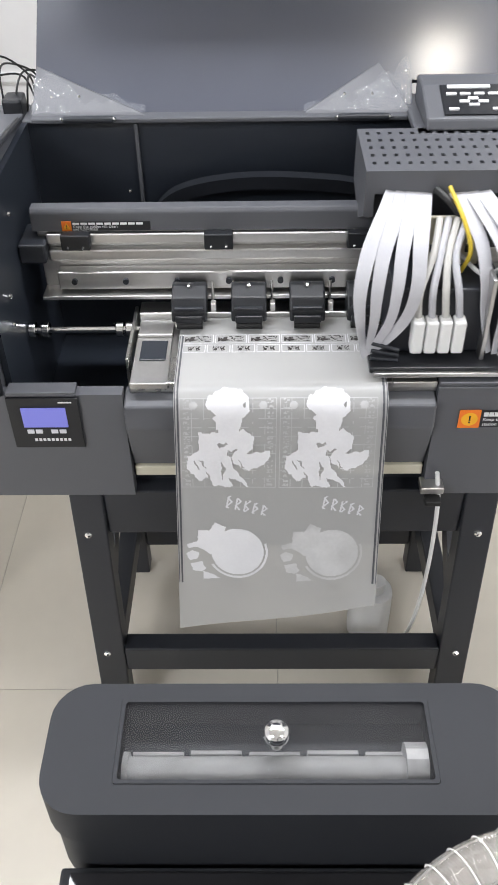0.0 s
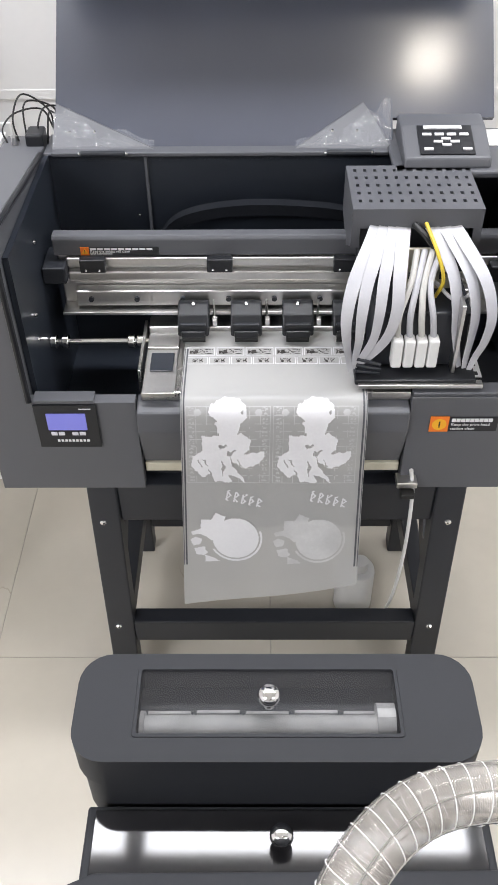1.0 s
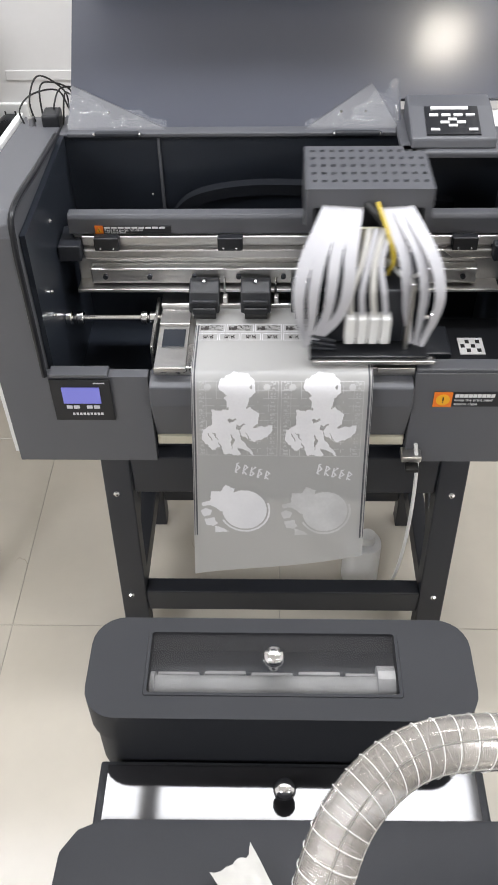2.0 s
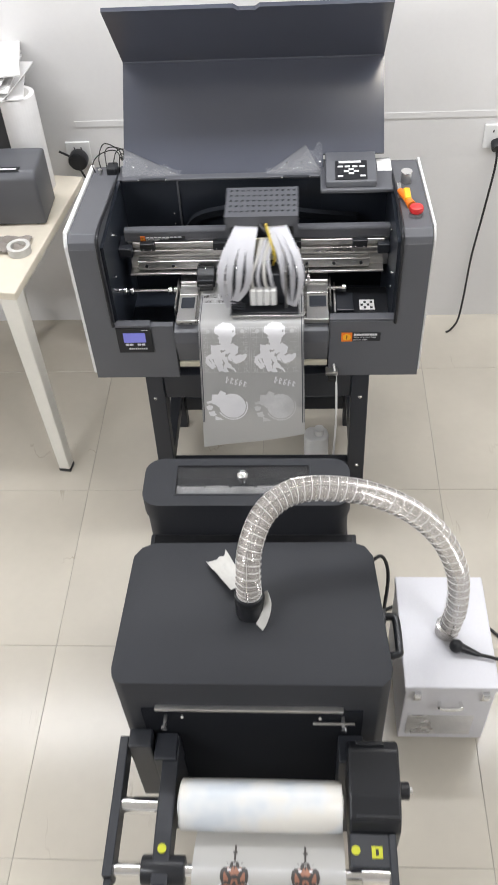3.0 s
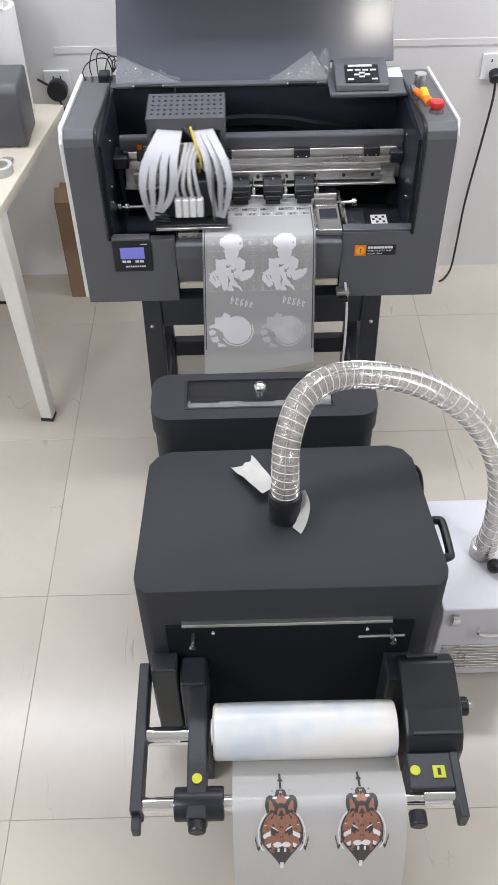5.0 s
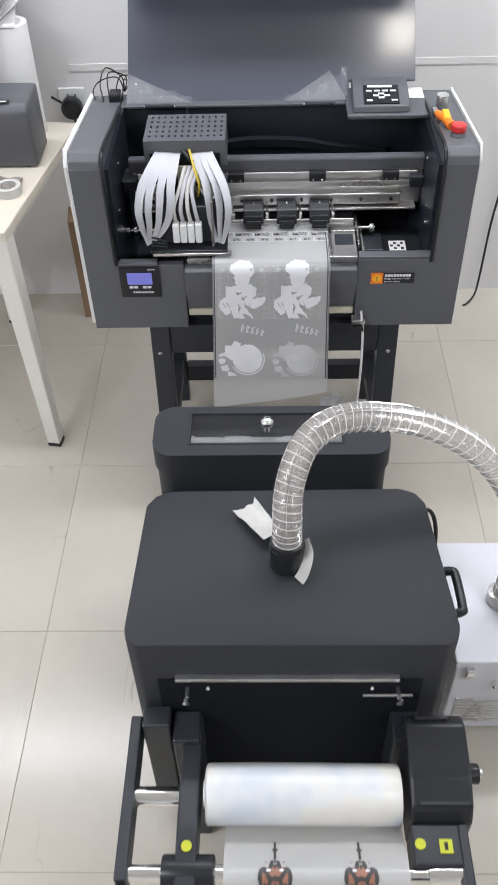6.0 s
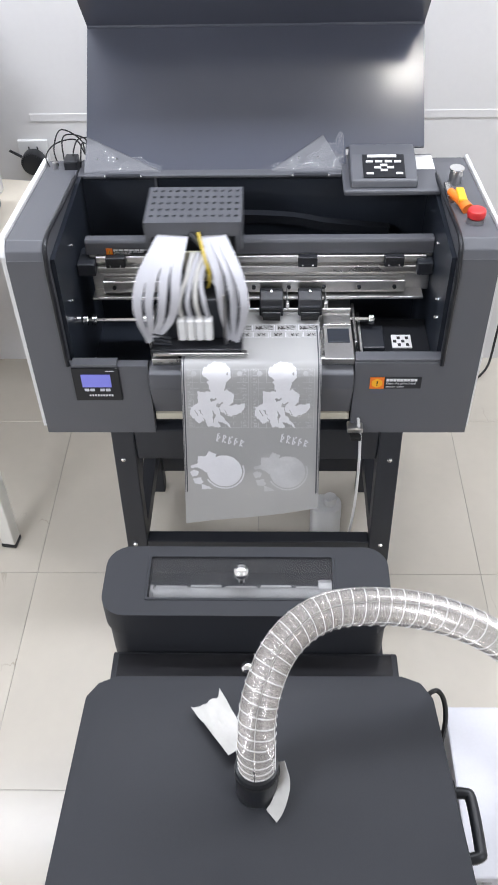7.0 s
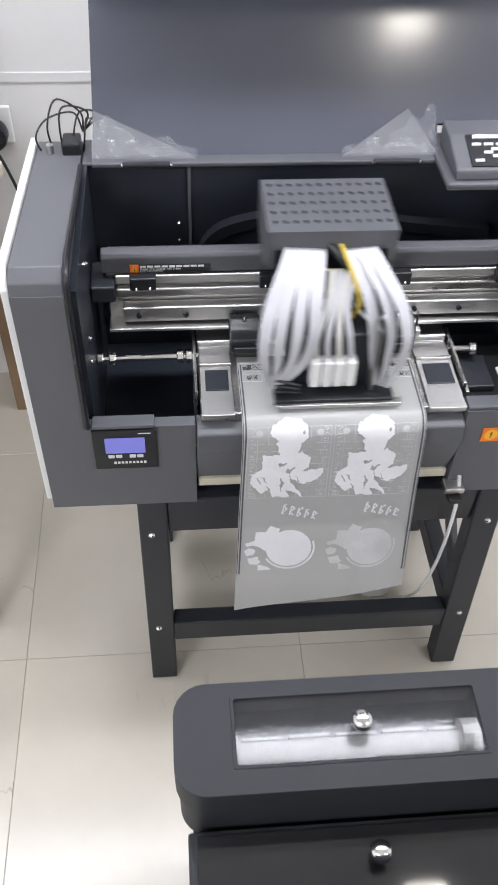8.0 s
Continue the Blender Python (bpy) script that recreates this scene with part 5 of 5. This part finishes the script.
for k in range(6):
    w = bmesh.new()
    bmesh.ops.create_grid(w, x_segments=8, y_segments=6, size=0.5)
    a = rng.uniform(-12, 12)
    for vv in w.verts:
        vv.co.x *= 0.36
        vv.co.y *= 0.26
        vv.co.z = 0.010 * noise.noise((vv.co.x * 8, vv.co.y * 8, k)) + 0.02 * (vv.co.x + 0.18) * (k % 3)
    bmesh.ops.solidify(w, geom=w.faces[:], thickness=0.004)
    bmesh.ops.transform(w, matrix=pose(-0.945 + rng.uniform(-0.02, 0.03), 0.79 + rng.uniform(-0.015, 0.015), 1.083 + 0.011 * k, 0, 0, a), verts=w.verts)
    part("sheet", w, M_PAPER, stack)
cloth = thing("cloth", (-0.72, 0.40, 0.75), "crumpled grey-beige cloth on the table", "cloth")
w = bmesh.new()
bmesh.ops.create_grid(w, x_segments=28, y_segments=20, size=0.5)
for vv in w.verts:
    u, q = vv.co.x, vv.co.y
    vv.co = Vector((-0.785 + u * 0.15, 0.385 + q * 0.085, 0.756 + 0.035 * abs(noise.noise((u * 3.2, q * 3.2, 6))) * (1 - 1.6 * max(abs(u), abs(q)) ** 2) + 0.012 * (0.5 - max(abs(u), abs(q)))))
bmesh.ops.solidify(w, geom=w.faces[:], thickness=0.003)
part("folds", w, M_CLOTH, cloth, smooth=True)
tp = thing("tape_roll", (-0.675, 0.365, 0.75), "roll of cream masking tape lying on the table", "tape roll")
o = [(0.036 * math.cos(a) - 0.735, 0.036 * math.sin(a) + 0.355) for a in (2 * math.pi * k / 32 for k in range(32))]
q = [(0.024 * math.cos(a) - 0.735, 0.024 * math.sin(a) + 0.355) for a in (2 * math.pi * k / 32 for k in range(32))]
part("tape", ring_plate(o, q, 0.7505, 0.775), M_TAPE, tp, smooth=True)
vb = thing("bottle", (-0.86, 0.40, 0.75), "small violet plastic bottle", "bottle")
part("body", rod((-0.86, 0.42, 0.75), (-0.86, 0.42, 0.83), 0.026, 24, bevel=0.005), M_PURPLE, vb, smooth=True)
part("cap", rod((-0.86, 0.42, 0.83), (-0.86, 0.42, 0.85), 0.012, 18), M_WHITE, vb, smooth=True)
carton = thing("cardboard_box", (-0.58, 0.72, 0), "brown cardboard box under the table edge", "carton")
part("carton", box(-0.70, -0.54, 0.78, 0.930, 0.0, 0.40, 0.003), M_CARD, carton)
part("flap", prism([(0.78, 0.40), (0.78, 0.403), (0.83, 0.435), (0.832, 0.432)], -0.70, -0.54, "x"), M_CARD, carton)

# ---- wall sockets ----
for x, z in ((-0.645, 0.74), (0.805, 0.765)):
    so = thing("wall_socket", (x, Y1 - 0.01, z), "white wall socket with a black plug in it", "socket", "wall sockets")
    part("plate", box(x - 0.043, x + 0.043, Y1 - 0.010, Y1, z - 0.043 + 0.02, z + 0.043 + 0.02, 0.003), M_WHITE, so)
    for dx in (-0.012, 0.012):
        part("slot", box(x + dx - 0.002, x + dx + 0.002, Y1 - 0.0108, Y1 - 0.0101, z + 0.035, z + 0.045), M_CABLE, so)
pl = thing("black_plug", (-0.645, 0.90, 0.745), "round black charger plugged into the wall", "plug")
part("body", rod((-0.645, 0.925, 0.748), (-0.645, 0.885, 0.748), 0.034, 28, bevel=0.008), M_PLASTIC, pl, smooth=True)
part("pin", rod((-0.672, 0.89, 0.772), (-0.70, 0.88, 0.795), 0.004, 10), M_PLASTIC, pl)
part("cable", tube([(-0.640, 0.89, 0.716), (-0.625, 0.885, 0.68), (-0.605, 0.89, 0.60), (-0.58, 0.91, 0.46), (-0.56, 0.91, 0.2)], 0.0035, 30, 8), M_CABLE, pl, smooth=True)
pr = thing("wall_plug", (0.808, 0.91, 0.765), "black plug with a long hanging cable", "plug")
part("body", rod((0.808, 0.925, 0.768), (0.808, 0.895, 0.753), 0.020, 20, bevel=0.004), M_PLASTIC, pr, smooth=True)
part("cable", tube([(0.808, 0.898, 0.75), (0.812, 0.90, 0.68), (0.800, 0.905, 0.50), (0.785, 0.91, 0.30), (0.780, 0.905, 0.12), (0.765, 0.87, 0.03), (0.735, 0.835, 0.008), (0.715, 0.82, 0.006)], 0.004, 60, 8), M_CABLE, pr, smooth=True)

# ---- floor tiles ----
TX, TY, PITCH, GAP = -0.604, 0.014, 0.602, 0.0012
tme = bmesh.new()
box(-PITCH / 2 + GAP / 2, PITCH / 2 - GAP / 2, -PITCH / 2 + GAP / 2, PITCH / 2 - GAP / 2, -0.010, 0.0, 0.0008, 1, tme)
tmesh = bpy.data.meshes.new("tile")
tme.to_mesh(tmesh)
tme.free()
tmesh.materials.append(M_TILE)
for i in range(-4, 6):
    for j in range(-9, 2):
        x, y = TX + PITCH * (i + 0.5), TY + PITCH * (j + 0.5)
        if X0 < x - 0.2 and x + 0.2 < X1 and Y0 < y - 0.2 and y - 0.25 < Y1:
            tl = new("tile", tmesh)
            tl.location = (x, y, 0)
            tl.parent = floor


def motions():
    """The carriage shuttles along its rail."""
    C = [(0.0, 0.207), (0.04, 0.195), (0.1, 0.115), (0.2, 0.0), (0.4, -0.213), (0.5, -0.212), (0.6, -0.150), (0.8, 0.062), (1.0, 0.212), (1.1, 0.195), (1.2, 0.133), (1.4, -0.075), (1.55, -0.205), (1.65, -0.205),
         (1.8, -0.09), (2.0, 0.13), (2.12, 0.225), (2.2, 0.215), (2.3, 0.142), (2.5, -0.085), (2.64, -0.213), (2.72, -0.215), (2.9, -0.080), (3.0, 0.029), (3.1, 0.138), (3.22, 0.215), (3.3, 0.190), (3.5, 0.046), (3.7, -0.156), (3.8, -0.215), (3.9, -0.207),
         (4.0, -0.096), (4.2, 0.136), (4.35, 0.232), (4.42, 0.228), (4.5, 0.168), (4.7, -0.068), (4.87, -0.212), (4.95, -0.212), (5.1, -0.08), (5.3, 0.15), (5.4, 0.225), (5.47, 0.222), (5.6, 0.15), (5.8, -0.034), (6.0, -0.213), (6.08, -0.216), (6.2, -0.136),
         (6.4, 0.084), (6.5, 0.190), (6.58, 0.228), (6.65, 0.220), (6.8, 0.089), (7.0, -0.123), (7.12, -0.212), (7.2, -0.208), (7.4, -0.056), (7.6, 0.175), (7.7, 0.225), (7.8, 0.212), (8.0, -0.010)]
    walk(carriage, [(t, pose(x, 0.1, 0.78)) for t, x in C])


motions()
